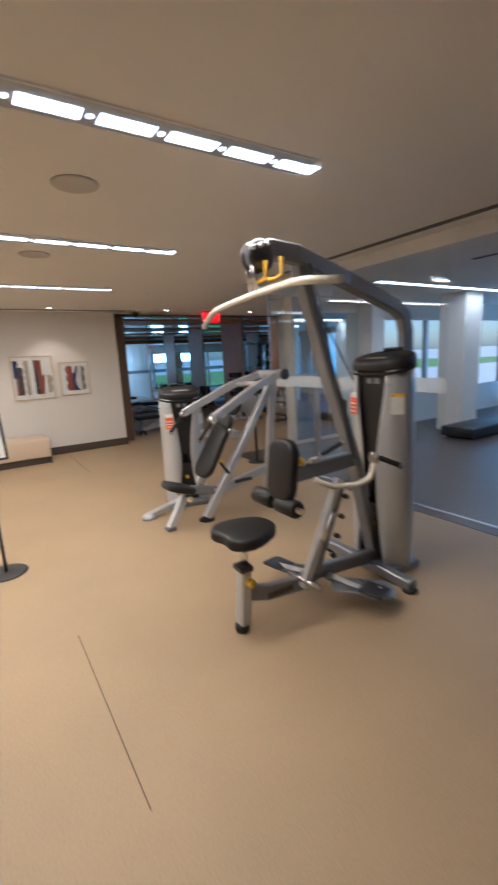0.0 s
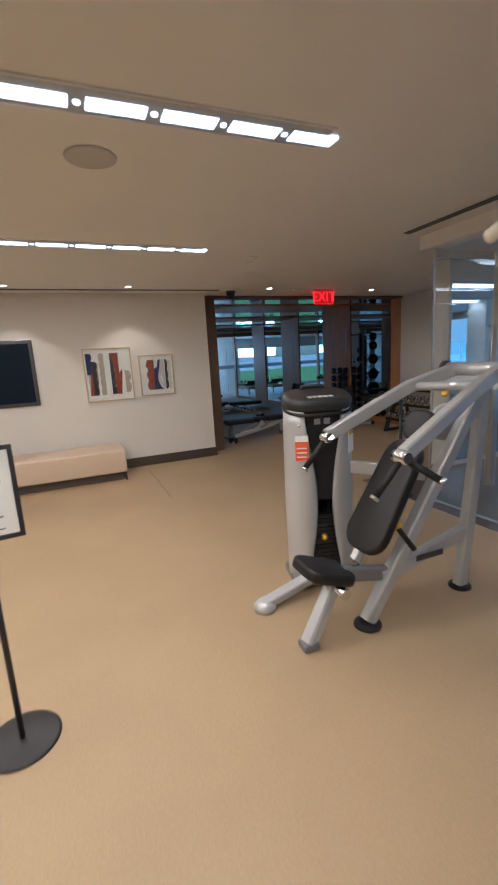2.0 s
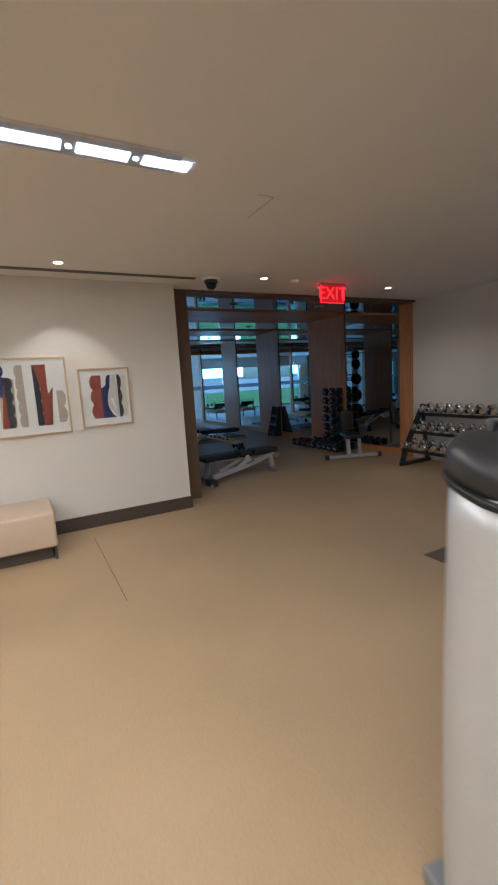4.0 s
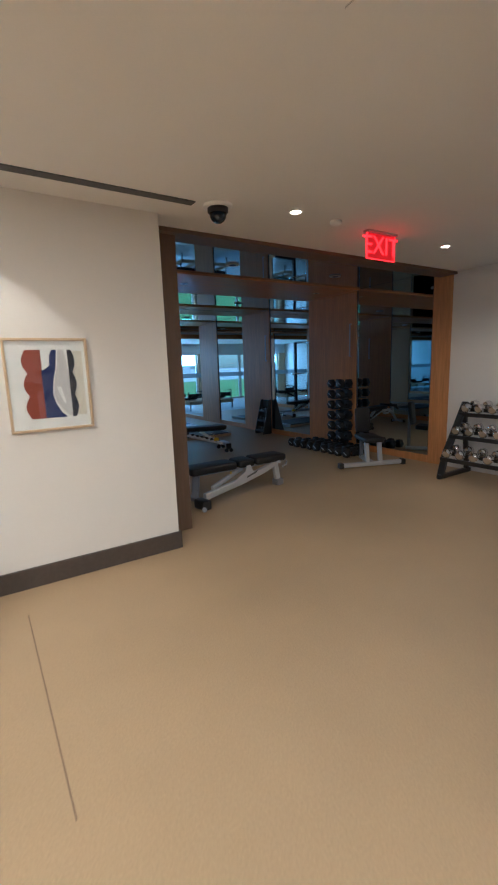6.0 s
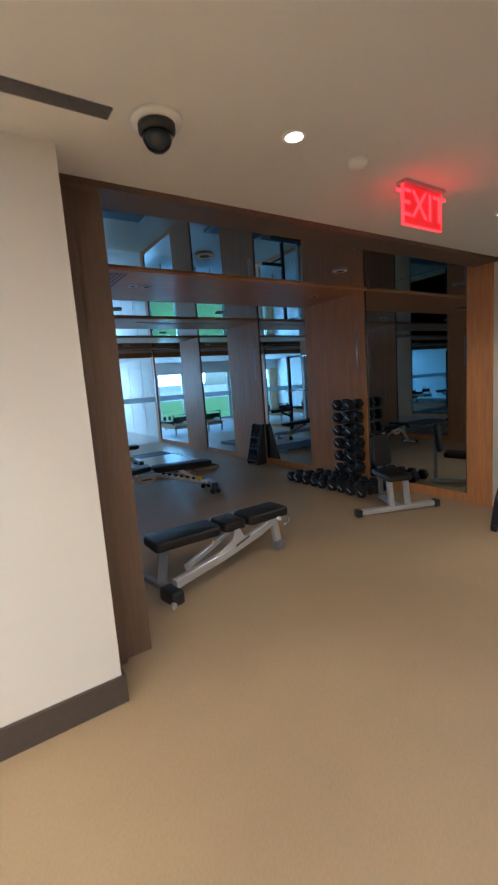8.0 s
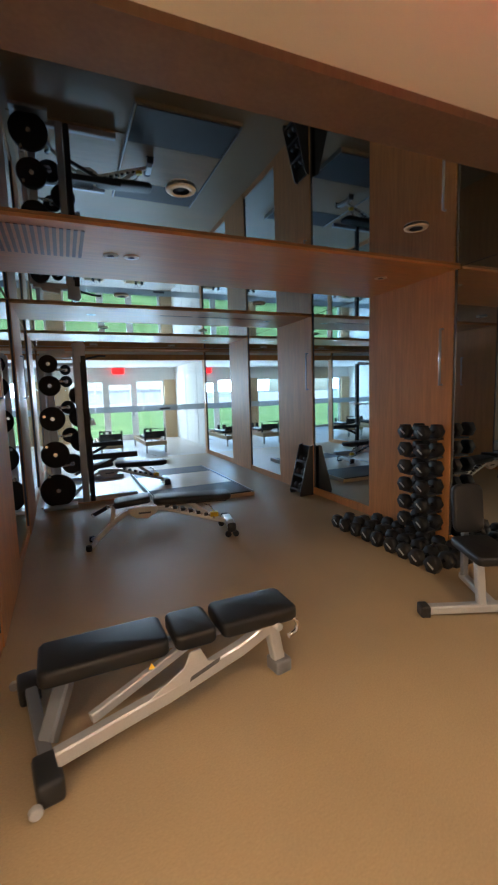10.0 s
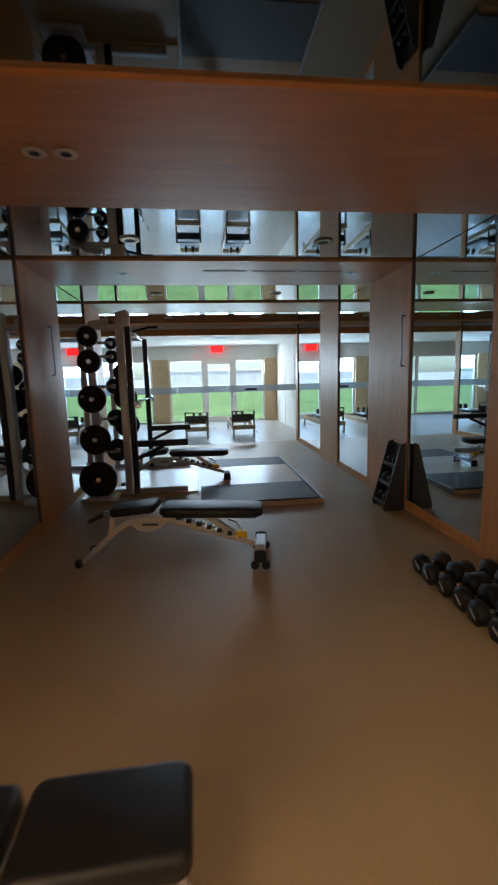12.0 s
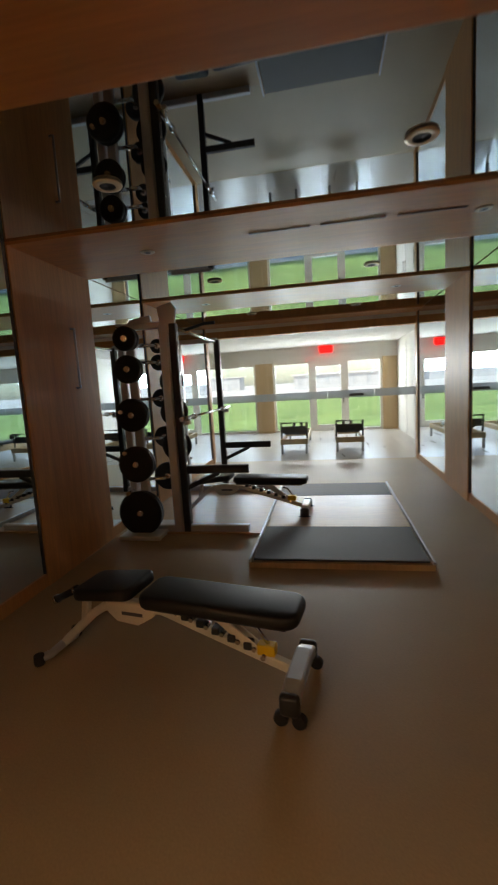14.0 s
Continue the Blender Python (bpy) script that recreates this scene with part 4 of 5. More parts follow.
    lathe("adjust_knob", [(0.022, 0), (0.024, 0.02), (0.01, 0.03)], M["yellow"], r, pose(1.95, 2.34, 1.46), seg=12)
    lathe("pulley", [(0.11, 0), (0.12, 0.01), (0.12, 0.03), (0.11, 0.04)], M["blind"], r, pose(1.82, 2.12, 1.18, 90, 0, 0), seg=24)
    tube("pivot_tube", [(0.92, 1.92, 0.30), (0.92, 2.22, 0.30)], 0.032, M["chrome"], r)
    tube("cross_bar", [(1.80, 2.34, 1.40), (1.90, 1.88, 1.42)], 0.028, M["silver"], r, seg=14)
    lathe("adjust_knob", [(0.022, 0), (0.026, 0.02), (0.012, 0.035)], M["yellow"], r, pose(1.84, 2.12, 1.375, 180, 0, 0), seg=12)
    tube("seat_frame", [(0.98, 2.06, 0.37), (1.12, 2.06, 0.37), (1.20, 2.06, 0.50)], 0, M["chrome"], r, section=(0.035, 0.05))
    weight_tower(r, 1.21, 2.66, -14, 1.385)


press()


# ---- weights room things ----
def flat_bench():
    r = root("weight_bench", (3.15, 8.06, 0), "silver weight bench with three navy-black pads", "weight bench", "benches", turn=10)
    for a, b in ((-0.72, -0.10), (-0.07, 0.16), (0.19, 0.66)):
        slab("pad", rrect(b - a, 0.30, 0.045), 0.085, M["black"], r, pose(0.05, 0.235, 0, 0, 0, -9) @ pose((a + b) / 2 + 0.03, 0, 0.375), bevel=0.022)
    tube("main_beam", [(-0.62, 0.02, 0.13), (-0.1, 0.03, 0.19), (0.35, 0.05, 0.26), (0.56, 0.07, 0.31)], 0, M["silver"], r, section=(0.06, 0.075))
    tube("pad_beam", [(-0.50, 0.335, 0.312), (0.66, 0.15, 0.312)], 0, M["silver"], r, section=(0.06, 0.045))
    tube("lift_strut", [(-0.45, 0.10, 0.18), (0.10, 0.20, 0.30)], 0, M["silver"], r, section=(0.04, 0.05))
    slab("bracket", [(-0.35, -0.08), (0.12, 0.03), (0.08, 0.06), (0.02, 0.08), (-0.02, 0.16), (-0.08, 0.16), (-0.11, 0.09), (-0.3, 0.0)], 0.012, M["silver"], r, pose(0.10, 0.01, 0.215, 90, 0, 0), bevel=0.004)
    slab("name_mark", [(-0.09, -0.012), (0.08, 0.03), (0.09, 0.055), (-0.08, 0.012)], 0.002, M["ink"], r, pose(0.10, 0.002, 0.235, 90, 0, 0))
    tube("end_leg", [(0.57, 0.08, 0.325), (0.63, 0.08, 0.03)], 0, M["silver"], r, section=(0.075, 0.06))
    box("end_shoe", (0.575, 0.02, 0), (0.685, 0.14, 0.085), M["grey"], r, bevel=0.015)
    tube("end_bar", [(0.57, -0.02, 0.33), (0.57, 0.24, 0.33)], 0.02, M["silver"], r)
    tube("carry_handle", [(0.62, 0.02, 0.345), (0.68, 0.0, 0.345), (0.71, -0.01, 0.31), (0.68, -0.02, 0.27), (0.63, -0.02, 0.26)], 0.014, M["chrome"], r)
    box("wheel_foot", (-0.71, -0.08, 0), (-0.60, 0.12, 0.11), M["plastic"], r, bevel=0.02)
    tube("riser", [(-0.63, 0.20, 0.08), (-0.50, 0.335, 0.31)], 0, M["grey"], r, section=(0.08, 0.07))
    box("wheel_foot", (-0.71, 0.62, 0), (-0.60, 0.80, 0.11), M["plastic"], r, bevel=0.02)
    tube("foot_link", [(-0.65, 0.05, 0.08), (-0.65, 0.72, 0.08)], 0, M["grey"], r, section=(0.06, 0.05))
    for y in (-0.08, 0.83):
        lathe("wheel", [(0.024, 0), (0.027, 0.006), (0.027, 0.024), (0.024, 0.03)], M["blind"], r, pose(-0.72, y, 0.03, 90, 0, 0), seg=16)
    slab("warning_label", [(-0.018, -0.014), (0.018, -0.014), (0.0, 0.018)], 0.002, M["yellow"], r, pose(-0.14, 0.125, 0.30, 90, 0, 0))


flat_bench()


def incline_bench(at, turn):
    r = root("adjustable_bench", at, "adjustable weight bench with black pads and cream frame", "weight bench", "benches", turn=turn)
    slab("seat_pad", rrect(0.40, 0.30, 0.05), 0.07, M["black"], r, pose(-0.42, 0, 0.485, 0, -6, 0), bevel=0.022)
    slab("back_pad", [(x, y * (1 - 0.18 * max(0, x - 0.2))) for x, y in rrect(0.90, 0.30, 0.08, 5)], 0.075, M["black"], r, pose(0.26, 0, 0.465, 0, 1, 0), bevel=0.026)
    box("pad_board", (-0.16, -0.11, 0.418), (0.64, 0.11, 0.43), M["plastic"], r, m=pose(0, 0, 0, 0, 1, 0))
    tube("main_beam", [(-0.84, 0, 0.06), (-0.60, 0, 0.28), (-0.50, 0, 0.345), (-0.35, 0, 0.385), (-0.10, 0, 0.37), (0.64, 0, 0.14)], 0, M["cream"], r, section=(0.055, 0.05))
    slab("ladder_plate", [(-0.24, -0.02), (-0.18, -0.07), (-0.04, -0.08), (0.06, -0.02), (0.08, 0.04), (0.0, 0.06), (-0.26, 0.05)], 0.07, M["cream"], r, pose(-0.22, 0, 0.345, 90, 0, 0), bevel=0.01)
    box("name_mark", (-0.36, -0.0375, 0.325), (-0.22, -0.0355, 0.345), M["ink"], r)
    for y in (-0.022, 0.022):
        tube("back_strut", [(0.50, y, 0.19), (0.18, y, 0.43)], 0, M["cream"], r, section=(0.012, 0.05))
    tube("strut_pin", [(0.50, -0.05, 0.20), (0.50, 0.05, 0.20)], 0.014, M["chrome"], r)
    box("latch", (0.46, -0.03, 0.20), (0.56, 0.03, 0.26), M["yellow"], r, bevel=0.008)
    tube("latch_lever", [(0.53, 0, 0.24), (0.46, 0, 0.34), (0.40, 0, 0.36)], 0.010, M["chrome"], r)
    for i in range(6):
        box("ladder_stop", (-0.06 + i * 0.09, -0.042, 0.372 - i * 0.029), (-0.015 + i * 0.09, 0.042, 0.412 - i * 0.029), M["plastic"], r, bevel=0.006)
        tube("ladder_pin", [(-0.002 + i * 0.09, -0.038, 0.377 - i * 0.029), (-0.002 + i * 0.09, 0.038, 0.377 - i * 0.029)], 0.013, M["chrome"], r)
    tube("wheel_bar", [(0.68, -0.22, 0.11), (0.68, -0.12, 0.145), (0.68, 0.12, 0.145), (0.68, 0.22, 0.11)], 0, M["silver"], r, section=(0.09, 0.07))
    for y in (-0.24, 0.20):
        box("end_cap", (0.63, y - 0.005, 0.055), (0.73, y + 0.045, 0.165), M["plastic"], r, bevel=0.02)
        for x in (0.635, 0.725):
            lathe("wheel", [(0.03, 0), (0.036, 0.008), (0.036, 0.035), (0.03, 0.043)], M["rubber"], r, pose(x, y + 0.043, 0.036, 90, 0, 0), seg=18)
    tube("foot_bar", [(-0.90, -0.16, 0.03), (-0.86, -0.10, 0.04), (-0.84, 0, 0.06), (-0.86, 0.10, 0.04), (-0.90, 0.16, 0.03)], 0.026, M["silver"], r)
    for y in (-0.16, 0.16):
        lathe("foot_cap", [(0.03, 0), (0.034, 0.02), (0.03, 0.06)], M["rubber"], r, pose(-0.90, y, 0.0), seg=14)
    tube("seat_strut", [(-0.66, 0, 0.22), (-0.62, 0, 0.46)], 0, M["cream"], r, section=(0.045, 0.045))
    grip(r, (-0.70, -0.02, 0.43), (-0.84, -0.02, 0.36), 0.022)
    tube("grip_stem", [(-0.60, -0.02, 0.45), (-0.70, -0.02, 0.43)], 0.016, M["chrome"], r)
    return r


incline_bench((3.73, 10.93, 0), -9)
incline_bench((3.62, 13.85, 0), -3)


def upright_bench():
    r = root("utility_bench", (5.45, 8.14, 0), "upright utility bench with black pads on a silver base", "weight bench", "benches", turn=-22)
    tube("base_bar", [(-0.52, 0, 0.045), (0.50, 0, 0.045)], 0, M["silver"], r, section=(0.075, 0.06))
    for x in (-0.53, 0.47):
        box("foot_shoe", (x, -0.05, 0), (x + 0.07, 0.05, 0.085), M["plastic"], r, bevel=0.012)
    for x in (-0.07, 0.14):
        tube("post", [(x, 0, 0.06), (x, 0.05, 0.38)], 0, M["silver"], r, section=(0.06, 0.06))
    tube("rear_foot", [(0.03, 0, 0.045), (0.08, 0.55, 0.04)], 0, M["silver"], r, section=(0.06, 0.06))
    slab("seat_pad", rrect(0.32, 0.44, 0.05), 0.07, M["black"], r, pose(0.03, 0.16, 0.415, 3, 0, 0), bevel=0.022)
    slab("back_pad", rrect(0.25, 0.40, 0.06), 0.06, M["black"], r, pose(0.06, 0.46, 0.66, 82, 0, 0), bevel=0.022)
    tube("back_post", [(0.07, 0.50, 0.06), (0.06, 0.50, 0.72)], 0, M["grey"], r, section=(0.05, 0.05))


upright_bench()


def hexa(r):
    return [(r * math.cos(math.pi * i / 3 + 0.52), r * math.sin(math.pi * i / 3 + 0.52)) for i in range(6)]


def dumbbell(name, rr, length, m, round_=False, label="black rubber hex dumbbell with chrome handle", group="dumbbells"):
    """Axis along local x, centre at the origin."""
    r = new(name)
    r.empty_display_size = 0.05
    tagged(r, label, "dumbbell", group)
    t = length * 0.3
    for s in (-1, 1):
        mm = pose(s * (length - t) / 2, 0, 0, 0, 90, 0)
        if round_:
            lathe("head", [(rr * 0.7, -t / 2), (rr, -t / 2 + 0.012), (rr, t / 2 - 0.012), (rr * 0.7, t / 2)], M["chrome"], r, mm, seg=16)
        else:
            slab("head", hexa(rr), t, M["rubber"], r, mm, bevel=0.008, seg=1)
            box("mark", (s * length / 2 - 0.001, -rr * 0.5, -0.012), (s * length / 2 + 0.001, rr * 0.45, 0.006), M["blind"], r, m=pose(0, 0, 0, 35, 0, 0))
    tube("handle", [(-length / 2 + t, 0, 0), (0, 0, 0), (length / 2 - t, 0, 0)], 0.016, M["chrome"], r, seg=10)
    r.matrix_world = m
    return r


proto = None
for i in range(9):
    rr = 0.062 + 0.005 * (i % 5) + (0.006 if i > 5 else 0)
    for k, x in enumerate((5.72, 6.0)):
        if k and i < 1:
            continue
        m = pose(x + random.uniform(-0.02, 0.02), 10.33 - i * 0.185, rr * 0.87, 0, 0, random.uniform(-9, 9))
        if proto is None:
            proto = dumbbell("dumbbell", 0.082, 0.27, m)
            proto.location.z = 0.0715
        else:
            q = copy_thing(proto, m)
            q.location.z = 0.0715


def dumbbell_tower():
    r = root("dumbbell_tower", (6.12, 9.46, 0), "black upright dumbbell tower stand", "dumbbell rack")
    box("foot", (-0.26, -0.26, 0), (0.16, 0.26, 0.04), M["plastic"], r, bevel=0.01)
    tube("column", [(0.10, 0, 0.03), (0.10, 0, 1.22)], 0, M["plastic"], r, section=(0.09, 0.12))
    for i in range(6):
        z = 0.18 + i * 0.19
        for s in (-1, 1):
            tube("cradle", [(0.10, s * 0.12, z), (-0.10, s * 0.12, z - 0.01)], 0, M["plastic"], r, section=(0.10, 0.02))


dumbbell_tower()
for i in range(6):
    for s in (-1, 1):
        copy_thing(proto, pose(6.08, 9.46 + s * 0.12, 0.255 + i * 0.19, 0, 0, 0))


def dumbbell_rack():
    r = root("dumbbell_rack", (5.88, 6.1, 0), "black three-tier dumbbell rack against the wall", "dumbbell rack")
    for y in (-0.98, 0.98):
        tube("side_frame", [(-0.30, y, 0.03), (-0.22, y, 0.30), (0.20, y, 0.98)], 0, M["plastic"], r, section=(0.05, 0.09))
        tube("foot", [(-0.34, y, 0.03), (0.36, y, 0.03)], 0, M["plastic"], r, section=(0.06, 0.06))
        tube("back_leg", [(0.30, y, 0.03), (0.18, y, 0.95)], 0, M["plastic"], r, section=(0.05, 0.06))
    for k in range(3):
        x, z = -0.20 + k * 0.19, 0.30 + k * 0.28
        for dx in (-0.09, 0.08):
            box("shelf_rail", (x + dx - 0.015, -1.0, z - 0.03 + dx * 0.3), (x + dx + 0.015, 1.0, z + 0.02 + dx * 0.3), M["plastic"], r, bevel=0.004)
    return r


dumbbell_rack()
chromed = None
for k in range(3):
    for i in range(11):
        m = pose(5.88 - 0.205 + k * 0.19, 7.0 - i * 0.178, 0.30 + k * 0.28 + 0.075, 0, -10, 0)
        if chromed is None:
            chromed = dumbbell("chrome_dumbbell", 0.055, 0.28, m, True, "small chrome round-head dumbbell on the rack", "chrome dumbbells")
        else:
            copy_thing(chromed, m)


def plate(name, rr, m):
    r = new(name)
    r.empty_display_size = 0.05
    tagged(r, "black rubber weight plate with steel hub", "weight plate", "weight plates")
    lathe("disc", [(0.03, -0.022), (rr * 0.45, -0.022), (rr * 0.5, -0.014), (rr * 0.8, -0.014), (rr * 0.84, -0.024), (rr * 0.98, -0.024), (rr, -0.016), (rr, 0.016), (rr * 0.98, 0.024), (rr * 0.84, 0.024), (0.03, 0.022)], M["rubber"], r, seg=32)
    lathe("hub", [(0.026, -0.03), (0.034, -0.028), (0.034, 0.028), (0.026, 0.03)], M["chrome"], r, seg=16)
    for k in range(3):
        slab("grip_slot", rrect(rr * 0.42, rr * 0.15, rr * 0.07), 0.003, M["blind"], r, pose(0, 0, 0, 0, 0, 30 + 120 * k) @ pose(0, rr * 0.66, 0.0155))
    r.matrix_world = m
    return r


def plate_tree():
    r = root("plate_tree", (2.53, 13.25, 0), "silver plate tree holding black weight plates", "plate rack")
    box("foot", (-0.24, -0.30, 0), (0.24, 0.30, 0.05), M["silver"], r, bevel=0.012)
    tube("column", [(0, 0, 0.04), (-0.03, 0, 2.25), (0.02, 0, 2.33), (0.22, 0.02, 2.36)], 0, M["silver"], r, section=(0.10, 0.07))
    for z in (0.27, 0.82, 1.36, 1.85, 2.17):
        tube("peg", [(-0.02, 0.02, z), (-0.02, -0.20, z)], 0.024, M["chrome"], r)
    for z in (0.62, 1.08, 1.52, 1.92, 2.10):
        tube("side_peg", [(0.0, 0.02, z), (0.21, 0.04, z), (0.21, 0.22, z)], 0.02, M["chrome"], r)


plate_tree()
for rr, z in ((0.25, 0.27), (0.20, 0.82), (0.18, 1.36), (0.15, 1.85), (0.13, 2.17)):
    plate("weight_plate", rr, pose(2.51, 13.10, z, 90, 0, 0))
    plate("weight_plate", rr * 0.95, pose(2.51, 13.17, z, 90, 0, 0))


def rack():
    r = root("power_rack", (2.95, 14.2, 0), "tall half rack with dark uprights and a barbell", "power rack")
    for y in (-0.95, 0.90):
        tube("upright", [(0.05, y, 0.0), (0.05, y, 2.30)], 0, M["plastic"], r, section=(0.08, 0.10))
        tube("rear_upright", [(-0.55, y, 0.0), (-0.55, y, 2.30)], 0, M["silver"], r, section=(0.08, 0.10))
        tube("base_rail", [(-0.6, y, 0.05), (0.75, y, 0.05)], 0, M["silver"], r, section=(0.08, 0.09))
        tube("top_rail", [(-0.55, y, 2.30), (0.05, y, 2.30)], 0, M["silver"], r, section=(0.07, 0.07))
        tube("safety_arm", [(0.05, y, 0.72), (0.78, y, 0.72)], 0, M["plastic"], r, section=(0.06, 0.09))
        tube("arm_brace", [(0.05, y, 0.50), (0.45, y, 0.68)], 0, M["plastic"], r, section=(0.04, 0.05))
        for i in range(12):
            box("peg_hole", (0.088, y - 0.014, 0.5 + i * 0.14), (0.0925, y + 0.014, 0.528 + i * 0.14), M["chrome"], r)
        for z in (0.5, 0.95, 1.4):
            tube("plate_peg", [(-0.55, y, z), (-0.55, y - 0.2 if y < 0 else y + 0.2, z)], 0.022, M["chrome"], r)
    tube("front_channel", [(-0.05, -0.95, 0.0), (-0.05, -0.95, 2.30)], 0, M["silver"], r, section=(0.10, 0.12))
    for z in (0.98, 1.36, 1.70):
        tube("storage_peg", [(-0.05, -0.90, z), (-0.05, -0.66, z)], 0.022, M["chrome"], r)
    slab("badge_plate", [(-0.07, -0.16), (0.07, -0.16), (0.10, 0.10), (0.05, 0.16), (-0.10, 0.12)], 0.05, M["silver"], r, pose(0.0, -0.97, 2.36, 90, 0, 0), bevel=0.01)
    tube("pull_up_bar", [(0.05, -0.95, 2.27), (0.05, 0.90, 2.27)], 0.02, M["chrome"], r)
    tube("pull_up_grip", [(0.05, -0.6, 2.27), (0.30, -0.6, 2.33), (0.42, -0.6, 2.33)], 0.018, M["plastic"], r)
    for y in (-0.95, 0.90):
        box("bar_hook", (0.09, y - 0.03, 1.22), (0.17, y + 0.03, 1.27), M["chrome"], r, bevel=0.006)


rack()
r = root("barbell", (3.08, 14.18, 1.292), "long steel barbell resting on the rack hooks", "barbell")
tube("bar", [(0, -0.68, 0), (0, 0.68, 0)], 0.0145, M["chrome"], r)
for s in (-1, 1):
    tube("sleeve", [(0, s * 0.68, 0), (0, s * 1.12, 0)], 0.025, M["chrome"], r)
    lathe("collar", [(0.036, -0.015), (0.036, 0.015), (0.03, 0.02)], M["chrome"], r, pose(0, s * 0.68, 0, 90, 0, 0), seg=16)
for z, rr in ((0.98, 0.17), (1.36, 0.16), (1.70, 0.14)):
    plate("weight_plate", rr, pose(2.90, 13.36, z, 90, 0, 0))
for z, rr in ((0.62, 0.16), (1.08, 0.12), (1.52, 0.105), (1.92, 0.09), (2.10, 0.08)):
    plate("weight_plate", rr, pose(2.74, 13.42, z, 90, 0, 0))


def platform():
    r = root("lifting_platform", (4.64, 13.81, 0), "low lifting platform with dark mats and pale wood centre", "platform")
    box("frame", (-0.78, -1.46, 0), (0.78, 1.46, 0.045), M["rackwood"], r, bevel=0.006)
    box("front_mat", (-0.75, -1.42, 0.045), (0.75, -0.55, 0.065), M["mat"], r, bevel=0.004)
    box("wood_deck", (-0.75, -0.545, 0.045), (0.75, 0.72, 0.063), M["rackwood"], r)
    box("back_mat", (-0.75, 0.725, 0.045), (0.75, 1.42, 0.065), M["mat"], r, bevel=0.004)
    for x in (-0.785, 0.765):
        box("edge_trim", (x, -1.46, 0.0), (x + 0.02, 1.46, 0.072), M["alum"], r)
    box("front_edge", (-0.78, -1.472, 0.0), (0.78, -1.461, 0.05), M["palewood"], r)


platform()
r = root("rack_deck", (3.1, 14.1, 0), "low wooden deck under the rack", "platform")
box("deck", (-0.85, -0.93, 0), (0.74, 1.0, 0.02), M["rackwood"], r, bevel=0.004)


STAND_Y = 11.86
TIERS = (0.07, 0.30, 0.52)


def ball_stand():
    r = root("storage_stand", (6.25, STAND_Y, 0), "dark triangular tiered ball stand by the panelled wall", "storage rack")
    for y in (0.0, 0.32):
        slab("side_panel", [(0.0, 0.0), (-0.24, 0.0), (-0.25, 0.05), (-0.06, 0.78), (0.0, 0.80)], 0.02, M["plastic"], r, pose(0, y, 0, 90, 0, 0), bevel=0.004)
    for z in TIERS:
        w = 0.24 - z * 0.24
        box("tier", (-w, 0.012, z - 0.012), (-0.01, 0.308, z), M["plastic"], r, bevel=0.003)
        box("tier_lip", (-w - 0.012, 0.012, z - 0.012), (-w, 0.308, z + 0.03), M["plastic"], r, bevel=0.003)
    box("back_panel", (-0.010, 0.012, 0.0), (0.0, 0.308, 0.78), M["plastic"], r)


ball_stand()
for z in TIERS:
    for k in range(2):
        rb = 0.068 - z * 0.03
        b = root("medicine_ball", (6.25 - (0.24 - z * 0.24) + rb + 0.004, STAND_Y + 0.09 + k * 0.14, z), "black medicine ball on the tiered stand", "ball", "medicine balls")
        lathe("ball", [(max(0.003, rb * math.cos(radians(-90 + 15 * q))), rb + rb * math.sin(radians(-90 + 15 * q))) for q in range(13)], M["rubber"], b, seg=20)


# ---- studio and side gym things ----
def reformer(x, y):
    r = root("exercise_reformer", (x, y, 0), "pale wooden exercise reformer with black carriage", "exercise bed", "reformers")
    for sx in (-0.31, 0.27):
        box("rail", (sx, -0.2, 0.22), (sx + 0.04, 2.1, 0.34), M["palewood"], r, bevel=0.006)
    for sy in (-0.2, 2.06):
        box("end_board", (-0.31, sy, 0.22), (0.31, sy + 0.04, 0.34), M["palewood"], r, bevel=0.005)
    for sx in (-0.30, 0.25):
        for sy in (-0.18, 2.02):
            box("leg", (sx, sy, 0), (sx + 0.05, sy + 0.06, 0.22), M["alum"], r, bevel=0.005)
    slab("carriage", rrect(0.52, 0.9, 0.05), 0.07, M["black"], r, pose(0, 0.75, 0.42), bevel=0.02)
    box("carriage_base", (-0.24, 0.4, 0.34), (0.24, 1.1, 0.385), M["palewood"], r)
    tube("foot_bar", [(-0.29, -0.05, 0.34), (-0.29, -0.08, 0.70), (0.29, -0.08, 0.70), (0.29, -0.05, 0.34)], 0.02, M["plastic"], r)
    box("jump_board", (-0.27, -0.06, 0.46), (0.27, -0.03, 0.62), M["black"], r, bevel=0.006)
    for sx in (-0.12, 0.06):
        box("shoulder_rest", (sx, 1.1, 0.45), (sx + 0.07, 1.2, 0.60), M["black"], r, bevel=0.015)


reformer(3.82, 18.6)
reformer(5.06, 18.65)
for y in (18.4, 19.8, 21.2):
    st(box("cupboard_joint", (6.744, y, 0.02), (6.75, y + 0.008, 2.6), M["ink"]), "dark joint between cupboard doors", "joint")
    h_ = root("cupboard_handle", (6.75, y + 0.12, 1.0), "long bar handle on a white cupboard", "handle", "cupboard handles")
    tube("bar", [(0, 0, 0), (-0.04, 0, 0), (-0.04, 0, 0.45), (0, 0, 0.45)], 0.012, M["alum"], h_)


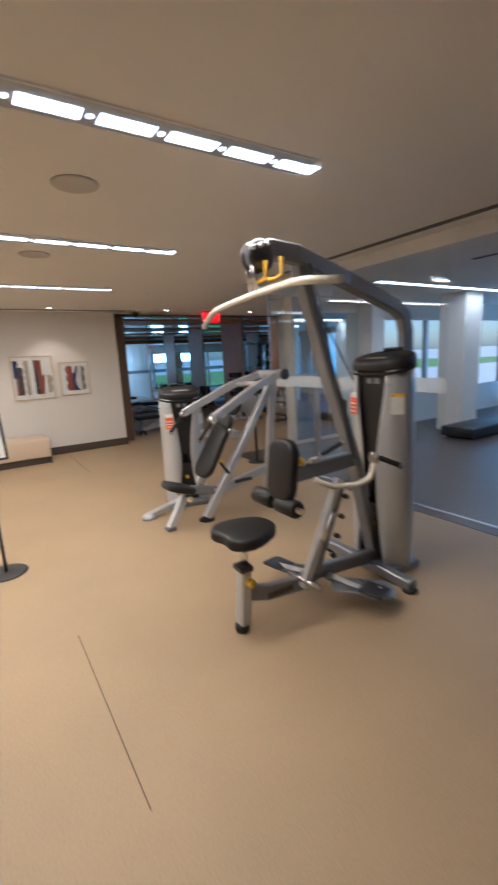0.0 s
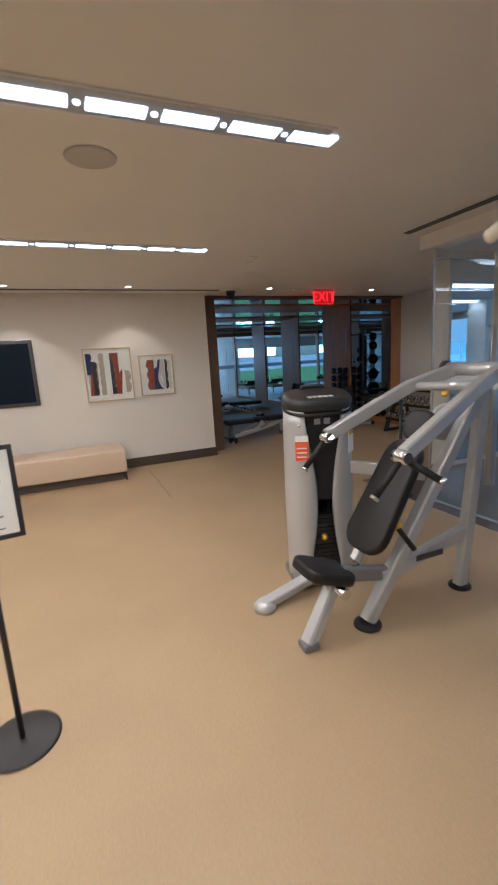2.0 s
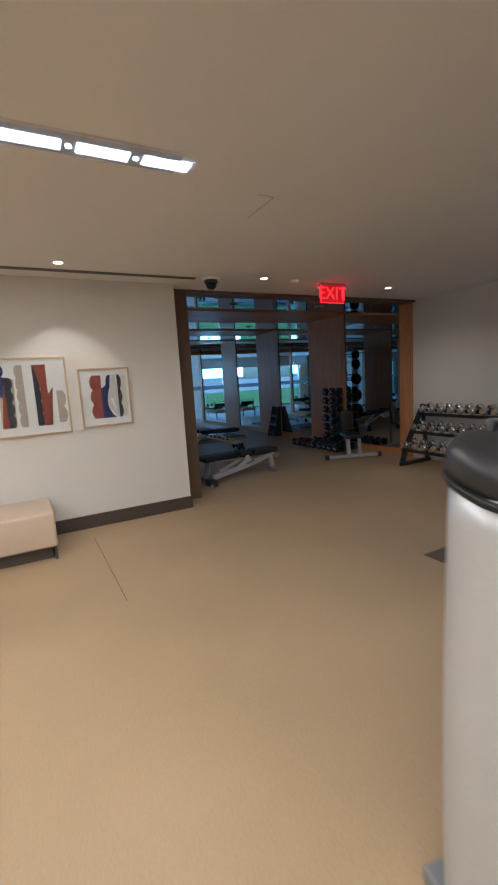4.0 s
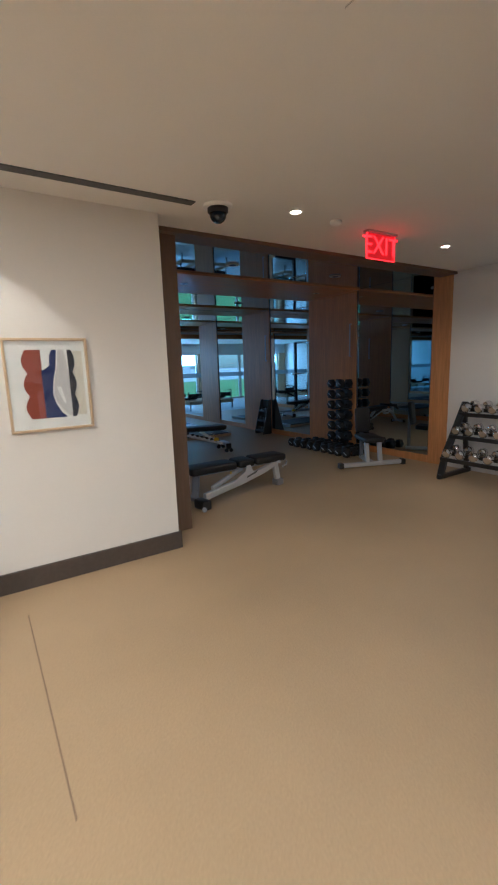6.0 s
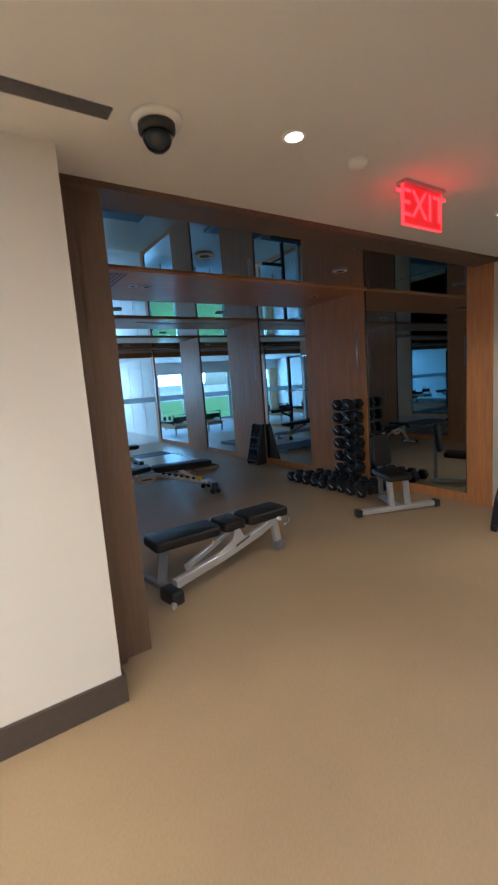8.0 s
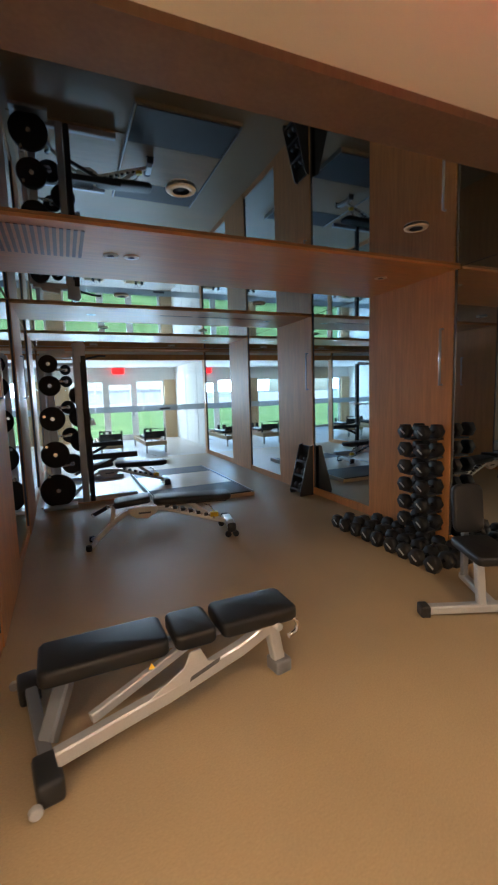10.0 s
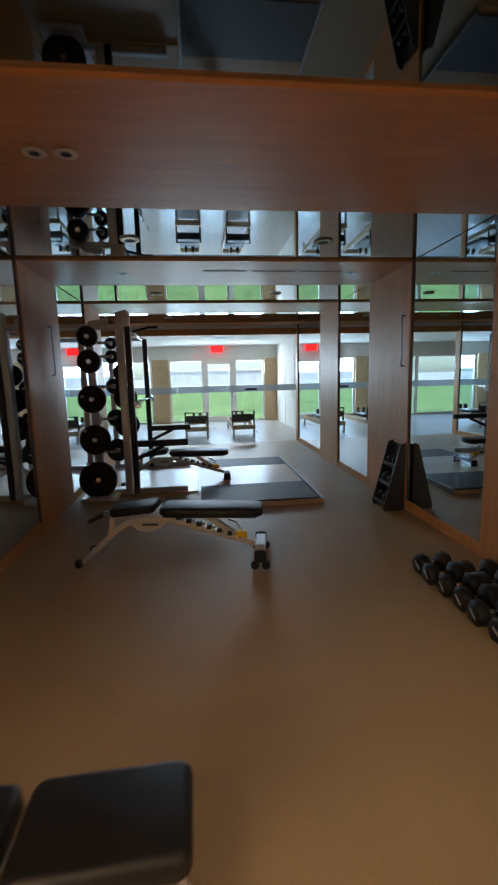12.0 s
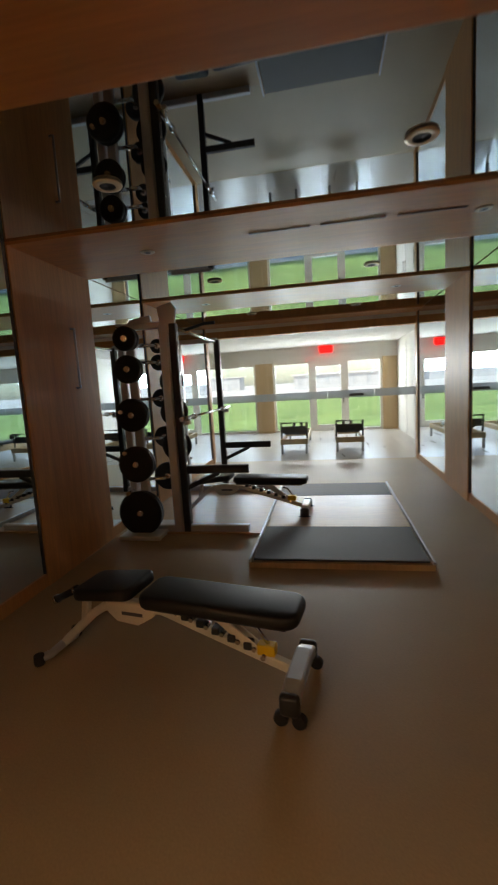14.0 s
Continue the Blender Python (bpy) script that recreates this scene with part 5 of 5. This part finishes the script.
def treadmill(x, y, turn):
    r = root("treadmill", (x, y, 0.004), "dark treadmill with upright console", "treadmill", "treadmills", turn)
    box("deck", (-0.42, -0.95, 0.02), (0.42, 0.85, 0.20), M["plastic"], r, bevel=0.03)
    box("belt", (-0.28, -0.9, 0.2005), (0.28, 0.5, 0.204), M["rubber"], r)
    for s in (-1, 1):
        tube("upright", [(s * 0.38, 0.70, 0.15), (s * 0.36, 0.55, 1.25)], 0, M["grey"], r, section=(0.07, 0.10))
        tube("handrail", [(s * 0.36, 0.55, 1.05), (s * 0.36, 0.0, 0.98)], 0.025, M["rubber"], r)
    box("console", (-0.40, 0.45, 1.15), (0.40, 0.62, 1.50), M["plastic"], r, bevel=0.03, m=None)
    box("console_screen", (-0.25, 0.442, 1.22), (0.25, 0.446, 1.45), M["screen"], r)


for i in range(3):
    treadmill(9.2 + i * 1.0, 1.6 - i * 0.1, 0)
box_r = root("step_platform", (7.6, 2.75, 0.004), "low dark exercise step platform", "platform")
box("deck", (-0.9, -0.5, 0.04), (0.9, 0.15, 0.22), M["plastic"], box_r, bevel=0.02)
box("plinth", (-0.8, -0.42, 0), (0.8, 0.08, 0.04), M["rubber"], box_r)
r = root("waste_bin", (9.0, 2.6, 0.004), "dark round waste bin", "bin")
lathe("body", [(0.20, 0), (0.22, 0.02), (0.24, 0.62), (0.22, 0.64), (0.20, 0.60)], M["steel"], r)
for y in (-1.5, 0.6, 2.7):
    r = root("gym_light", (7.0, y, C), "slim linear ceiling lamp", "ceiling lamp", "gym light rows")
    box("trough", (-2.4, -0.09, -0.012), (2.4, 0.09, 0), M["trough"], r)
    for i in range(8):
        box("diffuser", (-2.35 + i * 0.59, -0.06, -0.02), (-1.82 + i * 0.59, 0.06, -0.012), M["lampw"], r)
for y in (-7.45, -4.05, -0.65, 2.75):
    e = y + (2.8 if y < 2 else 1.55)
    r = root("roller_blind", (11.84, y, 2.58), "half-lowered white roller blind at the window", "blind", "roller blinds")
    box("fabric", (-0.002, 0, -0.80), (0.002, e - y, 0), M["roller"], r)
    box("cassette", (-0.05, 0, 0), (0.05, e - y, 0.10), M["roller"], r, bevel=0.012)
    tube("hem_bar", [(0, 0, -0.81), (0, e - y, -0.81)], 0.014, M["alum"], r)
